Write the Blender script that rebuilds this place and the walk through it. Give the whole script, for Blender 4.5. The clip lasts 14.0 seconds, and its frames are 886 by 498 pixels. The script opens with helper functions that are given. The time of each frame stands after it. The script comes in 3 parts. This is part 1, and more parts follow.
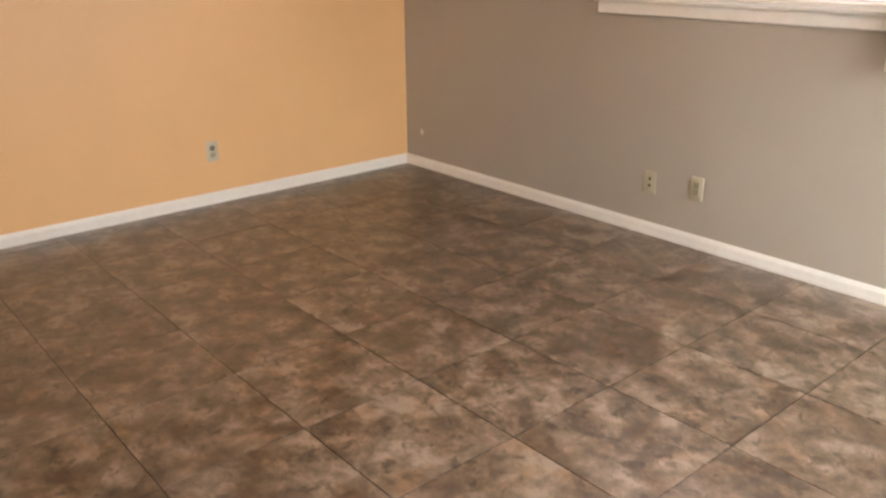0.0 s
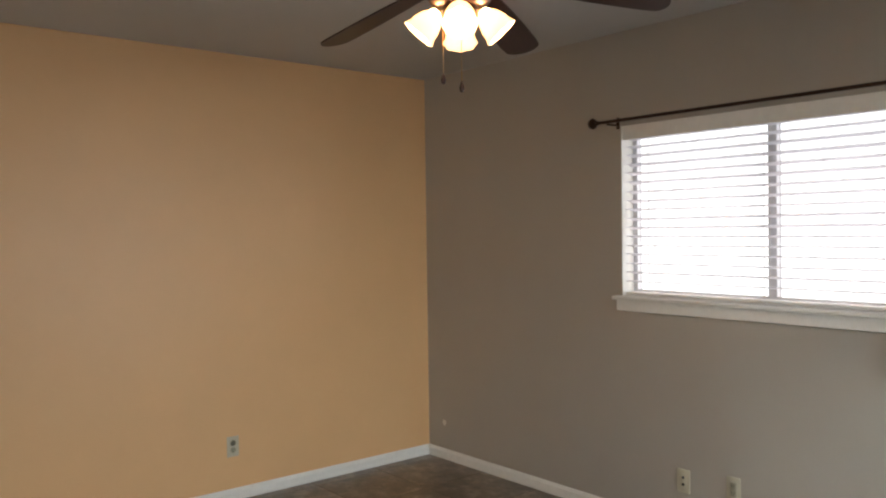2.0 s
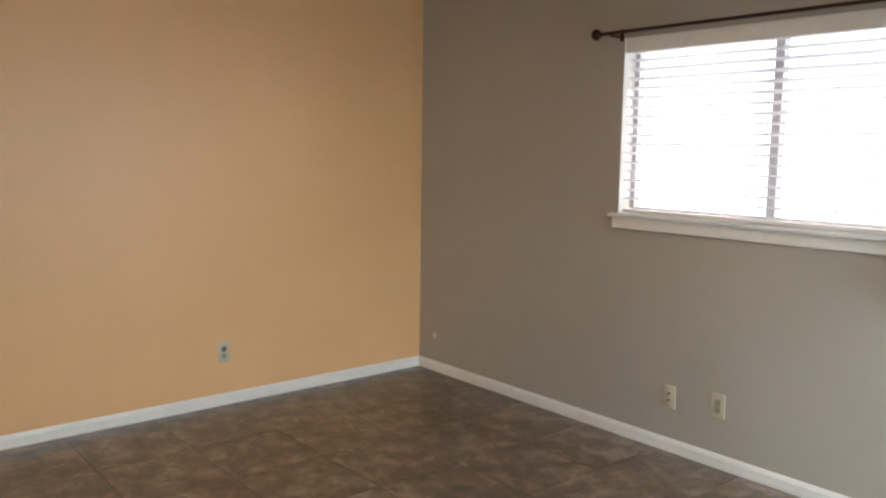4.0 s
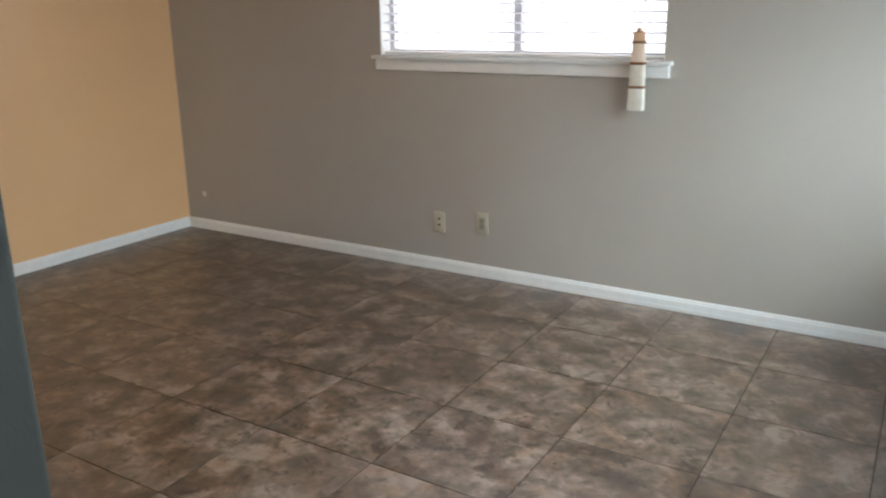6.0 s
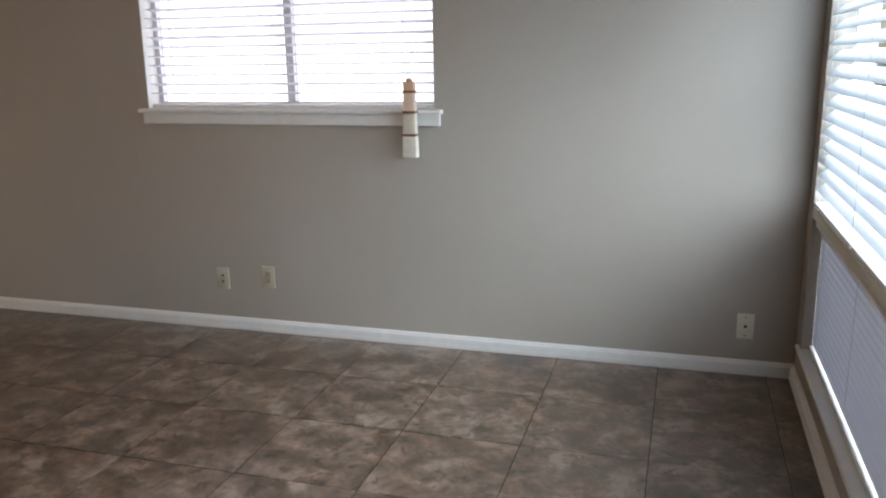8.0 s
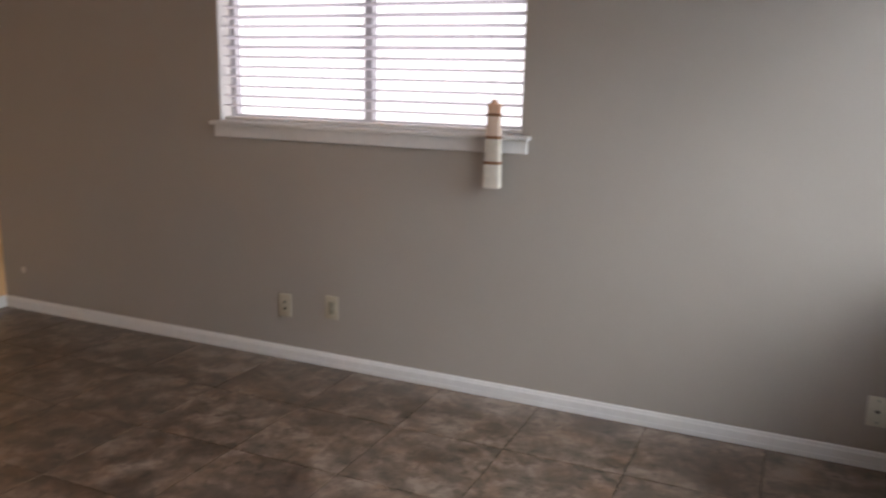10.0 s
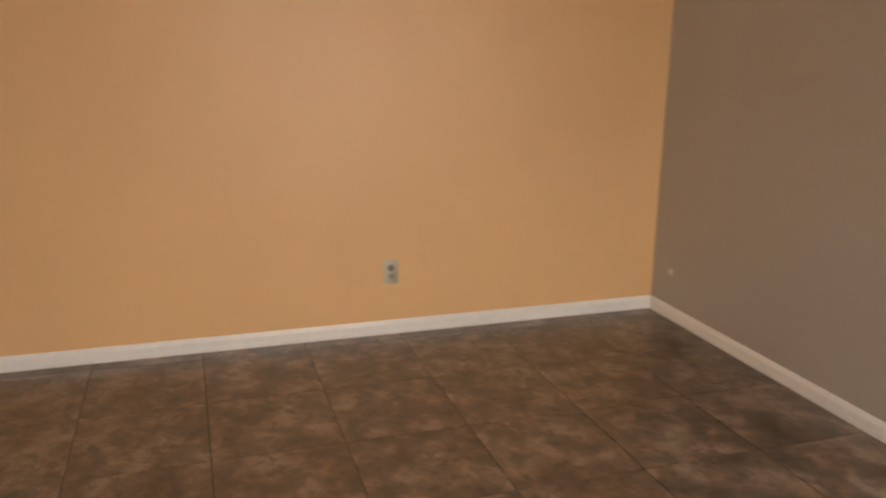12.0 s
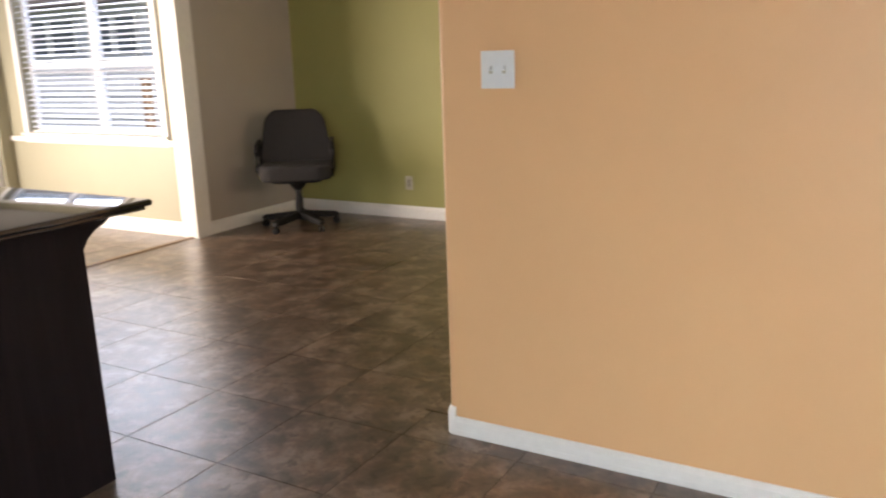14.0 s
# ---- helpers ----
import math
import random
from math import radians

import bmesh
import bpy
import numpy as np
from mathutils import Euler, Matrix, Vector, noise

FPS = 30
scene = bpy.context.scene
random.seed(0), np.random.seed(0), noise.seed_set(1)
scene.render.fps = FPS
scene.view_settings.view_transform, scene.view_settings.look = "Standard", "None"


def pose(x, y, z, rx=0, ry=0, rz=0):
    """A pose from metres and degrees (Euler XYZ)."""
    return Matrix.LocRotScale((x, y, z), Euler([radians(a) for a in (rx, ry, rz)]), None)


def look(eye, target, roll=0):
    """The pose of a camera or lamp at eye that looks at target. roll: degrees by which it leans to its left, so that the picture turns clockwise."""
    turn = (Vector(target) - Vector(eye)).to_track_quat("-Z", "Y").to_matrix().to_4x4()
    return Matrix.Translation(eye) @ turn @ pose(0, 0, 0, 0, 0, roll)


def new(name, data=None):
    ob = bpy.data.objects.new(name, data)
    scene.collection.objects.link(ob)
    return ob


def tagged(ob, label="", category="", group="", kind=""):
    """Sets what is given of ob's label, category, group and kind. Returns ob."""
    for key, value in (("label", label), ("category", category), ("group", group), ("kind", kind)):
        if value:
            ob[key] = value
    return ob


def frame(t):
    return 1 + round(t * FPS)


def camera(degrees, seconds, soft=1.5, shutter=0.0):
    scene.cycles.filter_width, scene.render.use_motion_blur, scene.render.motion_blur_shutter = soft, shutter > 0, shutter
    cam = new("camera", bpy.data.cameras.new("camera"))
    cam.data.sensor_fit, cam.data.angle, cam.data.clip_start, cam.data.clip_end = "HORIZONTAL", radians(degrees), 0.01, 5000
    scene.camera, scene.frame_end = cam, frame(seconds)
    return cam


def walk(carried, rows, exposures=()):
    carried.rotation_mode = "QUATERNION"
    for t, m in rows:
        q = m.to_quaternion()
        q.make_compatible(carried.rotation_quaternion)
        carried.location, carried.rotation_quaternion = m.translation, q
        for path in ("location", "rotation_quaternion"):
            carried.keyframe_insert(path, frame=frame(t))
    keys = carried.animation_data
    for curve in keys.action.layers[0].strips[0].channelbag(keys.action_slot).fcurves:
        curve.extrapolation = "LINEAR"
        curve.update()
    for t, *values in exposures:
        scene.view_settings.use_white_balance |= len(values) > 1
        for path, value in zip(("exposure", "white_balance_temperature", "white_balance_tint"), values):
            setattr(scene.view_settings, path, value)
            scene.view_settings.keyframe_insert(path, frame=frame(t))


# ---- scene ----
cam = camera(57.6, 14.0, soft=2.1, shutter=0.4)
PATH = [
    (0, (4.323, -3.364, 1.397), (2.896, -2.149, 0.697), -0.4),
    (0.5, (4.296, -3.397, 1.466), (2.837, -2.15, 0.904), -0.3),
    (1, (4.297, -3.399, 1.521), (2.792, -2.138, 1.139), -0.9),
    (1.5, (4.29, -3.379, 1.51), (2.748, -2.113, 1.371), -1.0),
    (2, (4.28, -3.383, 1.519), (2.737, -2.112, 1.472), -0.8),
    (2.2, (4.293, -3.348, 1.528), (2.746, -2.082, 1.478), -0.9),
    (4.5, (4.236, -3.367, 1.463), (2.737, -2.091, 1.109), 0.4),
    (5, (4.25, -3.478, 1.448), (2.82, -2.157, 0.988), -1.0),
    (5.5, (4.257, -3.614, 1.397), (3.044, -2.112, 0.875), -1.3),
    (6, (4.252, -3.67, 1.382), (3.254, -2.03, 0.819), -0.6),
    (6.5, (4.267, -3.676, 1.368), (3.368, -1.984, 0.794), -0.7),
    (7, (4.292, -3.663, 1.382), (3.547, -1.892, 0.826), -1.0),
    (7.5, (4.307, -3.642, 1.393), (3.718, -1.8, 0.885), -0.9),
    (7.7, (4.31, -3.635, 1.393), (3.749, -1.778, 0.906), -1.0),
    (9.8, (4.265, -3.278, 1.381), (3.566, -1.445, 0.996), 0.7),
    (10, (4.255, -3.201, 1.385), (3.465, -1.41, 0.973), 1.3),
    (10.5, (4.18, -2.99, 1.356), (3.056, -1.404, 0.886), 1.5),
    (11, (3.996, -2.807, 1.387), (2.589, -1.467, 0.915), 1.2),
    (11.5, (3.81, -2.502, 1.401), (2.139, -1.516, 0.915), 1.2),
    (12, (3.563, -2.31, 1.373), (1.719, -1.718, 0.87), 0.6),
    (12.5, (3.231, -2.184, 1.291), (1.315, -1.858, 0.817), -1.2),
    (13, (2.853, -2.22, 1.301), (0.913, -2.265, 0.815), -0.0),
    (13.2, (2.744, -2.207, 1.311), (0.823, -2.483, 0.829), 0.1),
    (13.5, (2.612, -2.177, 1.319), (0.781, -2.817, 0.829), -1.1),
    (13.6, (2.549, -2.171, 1.325), (0.764, -2.927, 0.834), -1.7),
    (13.8, (2.427, -2.18, 1.331), (0.695, -3.06, 0.855), -1.9),
    (14, (2.335, -2.171, 1.332), (0.653, -3.146, 0.865), -1.9),
]
EXPOSURES = [
    (0, -0.21, 8585, 28), (0.5, -0.36, 7979, 24), (1, -0.54, 7423, 18), (1.5, -0.76, 7272, 17), (2, -0.96, 7272, 17), (2.2, -0.96, 7272, 17), (4.5, -0.58, 7070, 17), (5, -0.71, 6969, 16),
    (5.5, -0.84, 6767, 15), (6, -0.70, 6615, 15), (6.5, -0.63, 6464, 15), (7, -0.75, 6312, 15), (7.5, -0.92, 6363, 17), (7.7, -0.95, 6413, 18), (9.8, -1.41, 7019, 26), (10, -1.38, 7120, 28),
    (10.5, -0.91, 8080, 40), (11, -0.55, 9090, 44), (11.5, -0.37, 9898, 44), (12, -0.67, 9292, 32), (12.5, -0.53, 6918, 16), (13, -0.57, 6817, 15), (13.5, -0.17, 7070, 17), (14, -0.05, 6918, 21)]
walk(cam, [(t, look(eye, target, roll)) for t, eye, target, roll in PATH], EXPOSURES)

# ---- light ----
world = bpy.data.worlds.new("sky")
scene.world = world
world.use_nodes = True
wn = world.node_tree
sky = wn.nodes.new("ShaderNodeTexSky")
sky.sky_type, sky.sun_disc = "NISHITA", False
sky.sun_elevation, sky.sun_rotation = radians(59.5), radians(45)
wn.links.new(sky.outputs[0], wn.nodes["Background"].inputs[0])
wn.nodes["Background"].inputs[1].default_value = 0.15

sun = new("sun", bpy.data.lights.new("sun", "SUN"))
sun.data.energy, sun.data.angle, sun.data.color = 4.8, radians(0.6), (1.0, 0.95, 0.87)
sun.matrix_world = look((5, 5, 12), (0, 0, 0))


def window_light(name, eye, target, w, h, power, color, spread=180):
    lamp = new(name, bpy.data.lights.new(name, "AREA"))
    lamp.data.shape, lamp.data.size, lamp.data.size_y = "RECTANGLE", w, h
    lamp.data.energy, lamp.data.color, lamp.data.spread = power, color, radians(spread)
    lamp.matrix_world = look(eye, target)
    return lamp


window_light("daylight_north", (2.41, 0.30, 1.60), (2.41, -1, 1.60), 1.75, 1.05, 34, (0.86, 0.94, 1.0))
window_light("daylight_east", (5.10, -1.35, 1.20), (4, -1.35, 1.20), 2.6, 2.1, 470, (0.71, 0.905, 1.0))
window_light("daylight_dining", (-5.00, -11.20, 3.75), (-2.06, -8.20, 1.60), 6.0, 2.0, 1700, (0.70, 0.83, 1.0))
window_light("daylight_patio_door", (0.55, -9.12, 1.10), (-2.90, -5.20, 0.25), 2.2, 1.85, 120, (1.0, 0.92, 0.78), 120)
# warm fill added to brighten the nook, from an unseen window
window_light("nook_fill", (-1.70, 0.30, 1.60), (-1.50, -3.2, 0.2), 1.8, 1.0, 40, (1.0, 0.84, 0.60))


# ---- materials ----
def shader(name, rough=0.5, metal=0.0, spec=0.5):
    m = bpy.data.materials.new(name)
    m.use_nodes = True
    nt = m.node_tree
    b = nt.nodes["Principled BSDF"]
    b.inputs["Roughness"].default_value = rough
    b.inputs["Metallic"].default_value = metal
    b.inputs["Specular IOR Level"].default_value = spec
    return m, nt, b


def node(nt, kind, **values):
    n = nt.nodes.new(kind)
    for key, v in values.items():
        n.inputs[key.replace("_", " ")].default_value = v
    return n


def ramp(nt, source, stops):
    r = nt.nodes.new("ShaderNodeValToRGB")
    row = r.color_ramp.elements
    row[1].position, row[1].color = stops[-1][0], (*stops[-1][1], 1)
    row[0].position, row[0].color = stops[0][0], (*stops[0][1], 1)
    for p, c in stops[1:-1]:
        row.new(p).color = (*c, 1)
    nt.links.new(source, r.inputs[0])
    return r.outputs[0]


def bump(nt, b, source, strength, distance):
    n = node(nt, "ShaderNodeBump", Strength=strength, Distance=distance)
    nt.links.new(source, n.inputs["Height"])
    nt.links.new(n.outputs[0], b.inputs["Normal"])


def paint(name, color, rough=0.55, patch=0.05, grain=0.0016, spec=0.4):
    """Rolled wall paint: orange-peel relief and faint roller patches."""
    m, nt, b = shader(name, rough, spec=spec)
    co = nt.nodes.new("ShaderNodeTexCoord").outputs["Object"]
    big = node(nt, "ShaderNodeTexNoise", Scale=1.3, Detail=4.0, Roughness=0.6)
    fine = node(nt, "ShaderNodeTexNoise", Scale=230.0, Detail=3.0)
    for n in (big, fine):
        nt.links.new(co, n.inputs["Vector"])
    lo, hi = [c * (1 - patch) for c in color], [min(1, c * (1 + patch)) for c in color]
    nt.links.new(ramp(nt, big.outputs["Fac"], ((0.3, lo), (0.7, hi))), b.inputs["Base Color"])
    bump(nt, b, fine.outputs["Fac"], 0.25, grain)
    return m


def plain(name, color, rough=0.5, metal=0.0, grain=60.0, depth=0.0004, vary=0.06, spec=0.5):
    m, nt, b = shader(name, rough, metal, spec)
    co = nt.nodes.new("ShaderNodeTexCoord").outputs["Object"]
    n = node(nt, "ShaderNodeTexNoise", Scale=grain, Detail=4.0)
    nt.links.new(co, n.inputs["Vector"])
    lo, hi = [c * (1 - vary) for c in color], [min(1, c * (1 + vary)) for c in color]
    nt.links.new(ramp(nt, n.outputs["Fac"], ((0.3, lo), (0.7, hi))), b.inputs["Base Color"])
    bump(nt, b, n.outputs["Fac"], 0.2, depth)
    return m


def tile_material():
    """Glazed ceramic tile printed like brown slate: soft clouds, rusty drifts, dark pits."""
    m, nt, b = shader("tile_glaze", 0.3, spec=0.95)
    co = nt.nodes.new("ShaderNodeTexCoord").outputs["Object"]
    rnd = nt.nodes.new("ShaderNodeObjectInfo").outputs["Random"]
    off = node(nt, "ShaderNodeVectorMath")
    off.operation = "MULTIPLY_ADD"
    off.inputs[1].default_value = (1.0, 1.0, 1.0)
    seed = nt.nodes.new("ShaderNodeCombineXYZ")
    scale = nt.nodes.new("ShaderNodeMath")
    scale.operation, scale.inputs[1].default_value = "MULTIPLY", 173.0
    nt.links.new(rnd, scale.inputs[0])
    for i in range(3):
        nt.links.new(scale.outputs[0], seed.inputs[i])
    nt.links.new(co, off.inputs[0])
    nt.links.new(seed.outputs[0], off.inputs[2])
    p = off.outputs[0]
    cloud = node(nt, "ShaderNodeTexNoise", Scale=7.5, Detail=8.0, Roughness=0.66, Distortion=0.25)
    rust = node(nt, "ShaderNodeTexNoise", Scale=8.5, Detail=5.0, Roughness=0.6, Distortion=0.4)
    pits = node(nt, "ShaderNodeTexNoise", Scale=17.0, Detail=5.0, Roughness=0.62, Distortion=0.45)
    fine = node(nt, "ShaderNodeTexNoise", Scale=95.0, Detail=3.0)
    for n in (cloud, rust, pits, fine):
        nt.links.new(p, n.inputs["Vector"])
    base = ramp(nt, cloud.outputs["Fac"], ((0.36, (0.054, 0.035, 0.024)), (0.45, (0.093, 0.062, 0.043)),
                                           (0.53, (0.148, 0.103, 0.075)), (0.62, (0.245, 0.184, 0.142))))
    warm = node(nt, "ShaderNodeMix")
    warm.data_type, warm.blend_type = "RGBA", "MULTIPLY"
    nt.links.new(ramp(nt, rust.outputs["Fac"], ((0.46, (0, 0, 0)), (0.66, (0.85, 0.85, 0.85)))), warm.inputs[0])
    nt.links.new(base, warm.inputs[6])
    warm.inputs[7].default_value = (0.82, 0.64, 0.48, 1)
    dark = node(nt, "ShaderNodeMix")
    dark.data_type, dark.blend_type = "RGBA", "MULTIPLY"
    nt.links.new(ramp(nt, pits.outputs["Fac"], ((0.36, (0.95, 0.95, 0.95)), (0.45, (0, 0, 0)))), dark.inputs[0])
    nt.links.new(warm.outputs[2], dark.inputs[6])
    dark.inputs[7].default_value = (0.46, 0.40, 0.35, 1)
    nt.links.new(dark.outputs[2], b.inputs["Base Color"])
    rough = node(nt, "ShaderNodeMapRange")
    rough.inputs[3].default_value, rough.inputs[4].default_value = 0.29, 0.36
    nt.links.new(cloud.outputs["Fac"], rough.inputs[0])
    nt.links.new(rough.outputs[0], b.inputs["Roughness"])
    mixed = nt.nodes.new("ShaderNodeMath")
    mixed.operation, mixed.inputs[1].default_value = "MULTIPLY_ADD", 0.15
    nt.links.new(fine.outputs["Fac"], mixed.inputs[0])
    nt.links.new(cloud.outputs["Fac"], mixed.inputs[2])
    bump(nt, b, mixed.outputs[0], 0.30, 0.0018)
    return m


def slat_material(name, through_part, color):
    m, nt, b = shader(name, 0.4)
    b.inputs["Base Color"].default_value = (*color, 1)
    t = nt.nodes.new("ShaderNodeBsdfTranslucent")
    t.inputs[0].default_value = (*color, 1)
    mix = nt.nodes.new("ShaderNodeMixShader")
    mix.inputs[0].default_value = through_part
    nt.links.new(b.outputs[0], mix.inputs[1])
    nt.links.new(t.outputs[0], mix.inputs[2])
    nt.links.new(mix.outputs[0], nt.nodes["Material Output"].inputs[0])
    co = nt.nodes.new("ShaderNodeTexCoord").outputs["Object"]
    n = node(nt, "ShaderNodeTexNoise", Scale=40.0, Detail=3.0)
    nt.links.new(co, n.inputs["Vector"])
    bump(nt, b, n.outputs["Fac"], 0.1, 0.0004)
    return m


def glass_material():
    m, nt, b = shader("glass", 0.0)
    b.inputs["Transmission Weight"].default_value = 1.0
    b.inputs["IOR"].default_value = 1.05
    return m


def glow(name, color, strength):
    m, nt, b = shader(name, 0.35)
    b.inputs["Base Color"].default_value = (*color, 1)
    b.inputs["Emission Color"].default_value = (*color, 1)
    b.inputs["Emission Strength"].default_value = strength
    return m


def frosted(name, color, lit):
    """White opal glass that lets the bulb's light through, scattered."""
    m, nt, b = shader(name, 0.35)
    b.inputs["Base Color"].default_value = (*color, 1)
    t = nt.nodes.new("ShaderNodeBsdfTranslucent")
    b.inputs["Emission Color"].default_value = (1.0, 0.70, 0.43, 1)
    b.inputs["Emission Strength"].default_value = lit * 2
    t.inputs[0].default_value = (*color, 1)
    mix = nt.nodes.new("ShaderNodeMixShader")
    mix.inputs[0].default_value = 0.6
    nt.links.new(b.outputs[0], mix.inputs[1])
    nt.links.new(t.outputs[0], mix.inputs[2])
    nt.links.new(mix.outputs[0], nt.nodes["Material Output"].inputs[0])
    return m


def wood(name, dark, light, rough=0.35, grain=26.0, axis=1, spec=0.5):
    m, nt, b = shader(name, rough, spec=spec)
    co = nt.nodes.new("ShaderNodeTexCoord").outputs["Object"]
    mp = nt.nodes.new("ShaderNodeMapping")
    s = [1.0, 1.0, 1.0]
    s[axis] = 0.08
    mp.inputs["Scale"].default_value = s
    nt.links.new(co, mp.inputs[0])
    n = node(nt, "ShaderNodeTexNoise", Scale=grain, Detail=6.0, Roughness=0.6, Distortion=0.4)
    nt.links.new(mp.outputs[0], n.inputs["Vector"])
    nt.links.new(ramp(nt, n.outputs["Fac"], ((0.3, dark), (0.7, light))), b.inputs["Base Color"])
    bump(nt, b, n.outputs["Fac"], 0.15, 0.0006)
    return m


ORANGE = paint("apricot_paint", (0.68, 0.400, 0.198), 0.40, 0.035, spec=0.36)
GREY = paint("warm_grey_paint", (0.385, 0.340, 0.290), 0.45, 0.03, spec=0.5)
GREEN = paint("olive_green_paint", (0.33, 0.31, 0.10), 0.5, 0.04)
# one even base colour, far darker than the grey walls
HALL_GREY = paint("hall_dark_grey", (0.044, 0.046, 0.039), 0.6, 0.04, spec=0.2)
CREAM_TRIM = paint("cream_trim_paint", (0.62, 0.58, 0.48), 0.4, 0.04)
BEIGE = paint("beige_paint", (0.37, 0.345, 0.245), 0.5, 0.03)
CEILING = paint("ceiling_paint", (0.50, 0.48, 0.45), 0.8, 0.03, 0.003)
TRIM = plain("white_trim_paint", (0.78, 0.76, 0.72), 0.32, vary=0.03, grain=30)
PLATE_IVORY = plain("ivory_plastic", (0.48, 0.43, 0.32), 0.35, vary=0.03)
PLATE_CREAM = plain("cream_plastic", (0.70, 0.67, 0.55), 0.35, vary=0.03)
PLATE_WHITE = plain("white_plastic", (0.74, 0.74, 0.72), 0.32, vary=0.02)
# socket faces are darker than their plates, so that they stand out
PLATE_GREYED = plain("darker_ivory_plastic", (0.33, 0.30, 0.22), 0.35, vary=0.03)
SOCKET_DARK = plain("dark_socket", (0.16, 0.14, 0.10), 0.5, vary=0.3)
SLOT = plain("dark_slot", (0.03, 0.028, 0.025), 0.5)
SCREW = plain("screw_metal", (0.45, 0.42, 0.36), 0.35, 0.9)
TILE = tile_material()
GROUT = plain("brown_grout", (0.030, 0.021, 0.016), 0.9, grain=140, depth=0.001, vary=0.25)
SLAT = slat_material("blind_slat", 0.5, (0.86, 0.85, 0.88))
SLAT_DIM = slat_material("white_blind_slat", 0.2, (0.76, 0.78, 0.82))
SLAT_THIN = slat_material("thin_blind_slat", 0.30, (0.74, 0.76, 0.78))
SLAT_CLOSED = slat_material("closed_blind_slat", 0.12, (0.70, 0.71, 0.76))
VINYL = plain("window_vinyl", (0.72, 0.73, 0.74), 0.35, vary=0.02)
ALUMINIUM = plain("window_aluminium", (0.55, 0.55, 0.58), 0.4, 0.2)
GLASS = glass_material()
BLACK_METAL = plain("black_metal", (0.018, 0.017, 0.017), 0.38, 0.4)
BRONZE = plain("dark_bronze", (0.05, 0.028, 0.018), 0.32, 0.8)
BLADE = wood("cherry_blade", (0.016, 0.006, 0.005), (0.036, 0.012, 0.009), 0.32, 30, 0)
SHADE = frosted("lit_frosted_glass", (0.98, 0.86, 0.70), 2.2)
BULB = glow("lamp_bulb", (1.0, 0.66, 0.36), 550.0)
BRASS = plain("brass", (0.55, 0.36, 0.14), 0.3, 0.95)
ESPRESSO = wood("espresso_wood", (0.007, 0.005, 0.005), (0.013, 0.009, 0.010), 0.45, 30, 2, 0.15)
GRANITE = plain("black_granite", (0.012, 0.012, 0.014), 0.06, grain=180, depth=0.00005, vary=0.6, spec=0.9)
FABRIC = plain("charcoal_fabric", (0.040, 0.037, 0.037), 0.9, grain=420, depth=0.0012, vary=0.25, spec=0.15)
BLACK_PLASTIC = plain("black_plastic", (0.010, 0.0095, 0.0095), 0.55, vary=0.1, spec=0.25)
CREAM = plain("cream_wrap", (0.70, 0.64, 0.54), 0.6, grain=35, depth=0.001, vary=0.08)
PEACH = plain("peach_wrap", (0.68, 0.40, 0.26), 0.6, grain=35, depth=0.001, vary=0.08)
BLUSH = plain("blush_wrap", (0.70, 0.52, 0.40), 0.6, grain=35, depth=0.001, vary=0.08)
BUFF = plain("buff_wrap", (0.62, 0.55, 0.45), 0.6, grain=35, depth=0.001, vary=0.08)
BAND = plain("brown_band", (0.20, 0.085, 0.035), 0.6)
CORD = plain("white_cord", (0.66, 0.64, 0.6), 0.8)
SPACKLE = plain("spackle", (0.66, 0.62, 0.55), 0.8, grain=80, depth=0.001)
GRASS = plain("lawn", (0.075, 0.10, 0.035), 0.9, grain=9, depth=0.02, vary=0.4)
CONCRETE = plain("pale_concrete", (0.60, 0.59, 0.56), 0.8, grain=14, depth=0.002, vary=0.18)
SIDING = plain("pale_siding", (0.66, 0.71, 0.78), 0.7, grain=6, vary=0.1)
ROOF = plain("roof_shingle", (0.10, 0.09, 0.085), 0.9, grain=12, vary=0.3)
DARK_PANE = plain("dark_window_pane", (0.14, 0.18, 0.22), 0.08, vary=0.1)
STRIP = wood("threshold_wood", (0.16, 0.09, 0.045), (0.26, 0.155, 0.08), 0.4, 30, 0)


# ---- mesh helpers ----
def add_box(bm, x0, x1, y0, y1, z0, z1, bevel=0.0, m=None):
    ret = bmesh.ops.create_cube(bm, size=1)
    vs = ret["verts"]
    mat = Matrix.Translation(((x0 + x1) / 2, (y0 + y1) / 2, (z0 + z1) / 2)) @ Matrix.Diagonal((abs(x1 - x0), abs(y1 - y0), abs(z1 - z0), 1))
    bmesh.ops.transform(bm, matrix=mat, verts=vs)
    if bevel:
        es = list({e for v in vs for e in v.link_edges})
        r = bmesh.ops.bevel(bm, geom=es, offset=bevel, segments=2, profile=0.5, affect="EDGES")
        vs = list({v for f in r["faces"] for v in f.verts} | {v for v in vs if v.is_valid})
    if m is not None:
        bmesh.ops.transform(bm, matrix=m, verts=[v for v in vs if v.is_valid])
    return bm


def box(x0, x1, y0, y1, z0, z1, bevel=0.0):
    return add_box(bmesh.new(), x0, x1, y0, y1, z0, z1, bevel)


def boxes(*rows):
    bm = bmesh.new()
    for r in rows:
        add_box(bm, *r)
    return bm


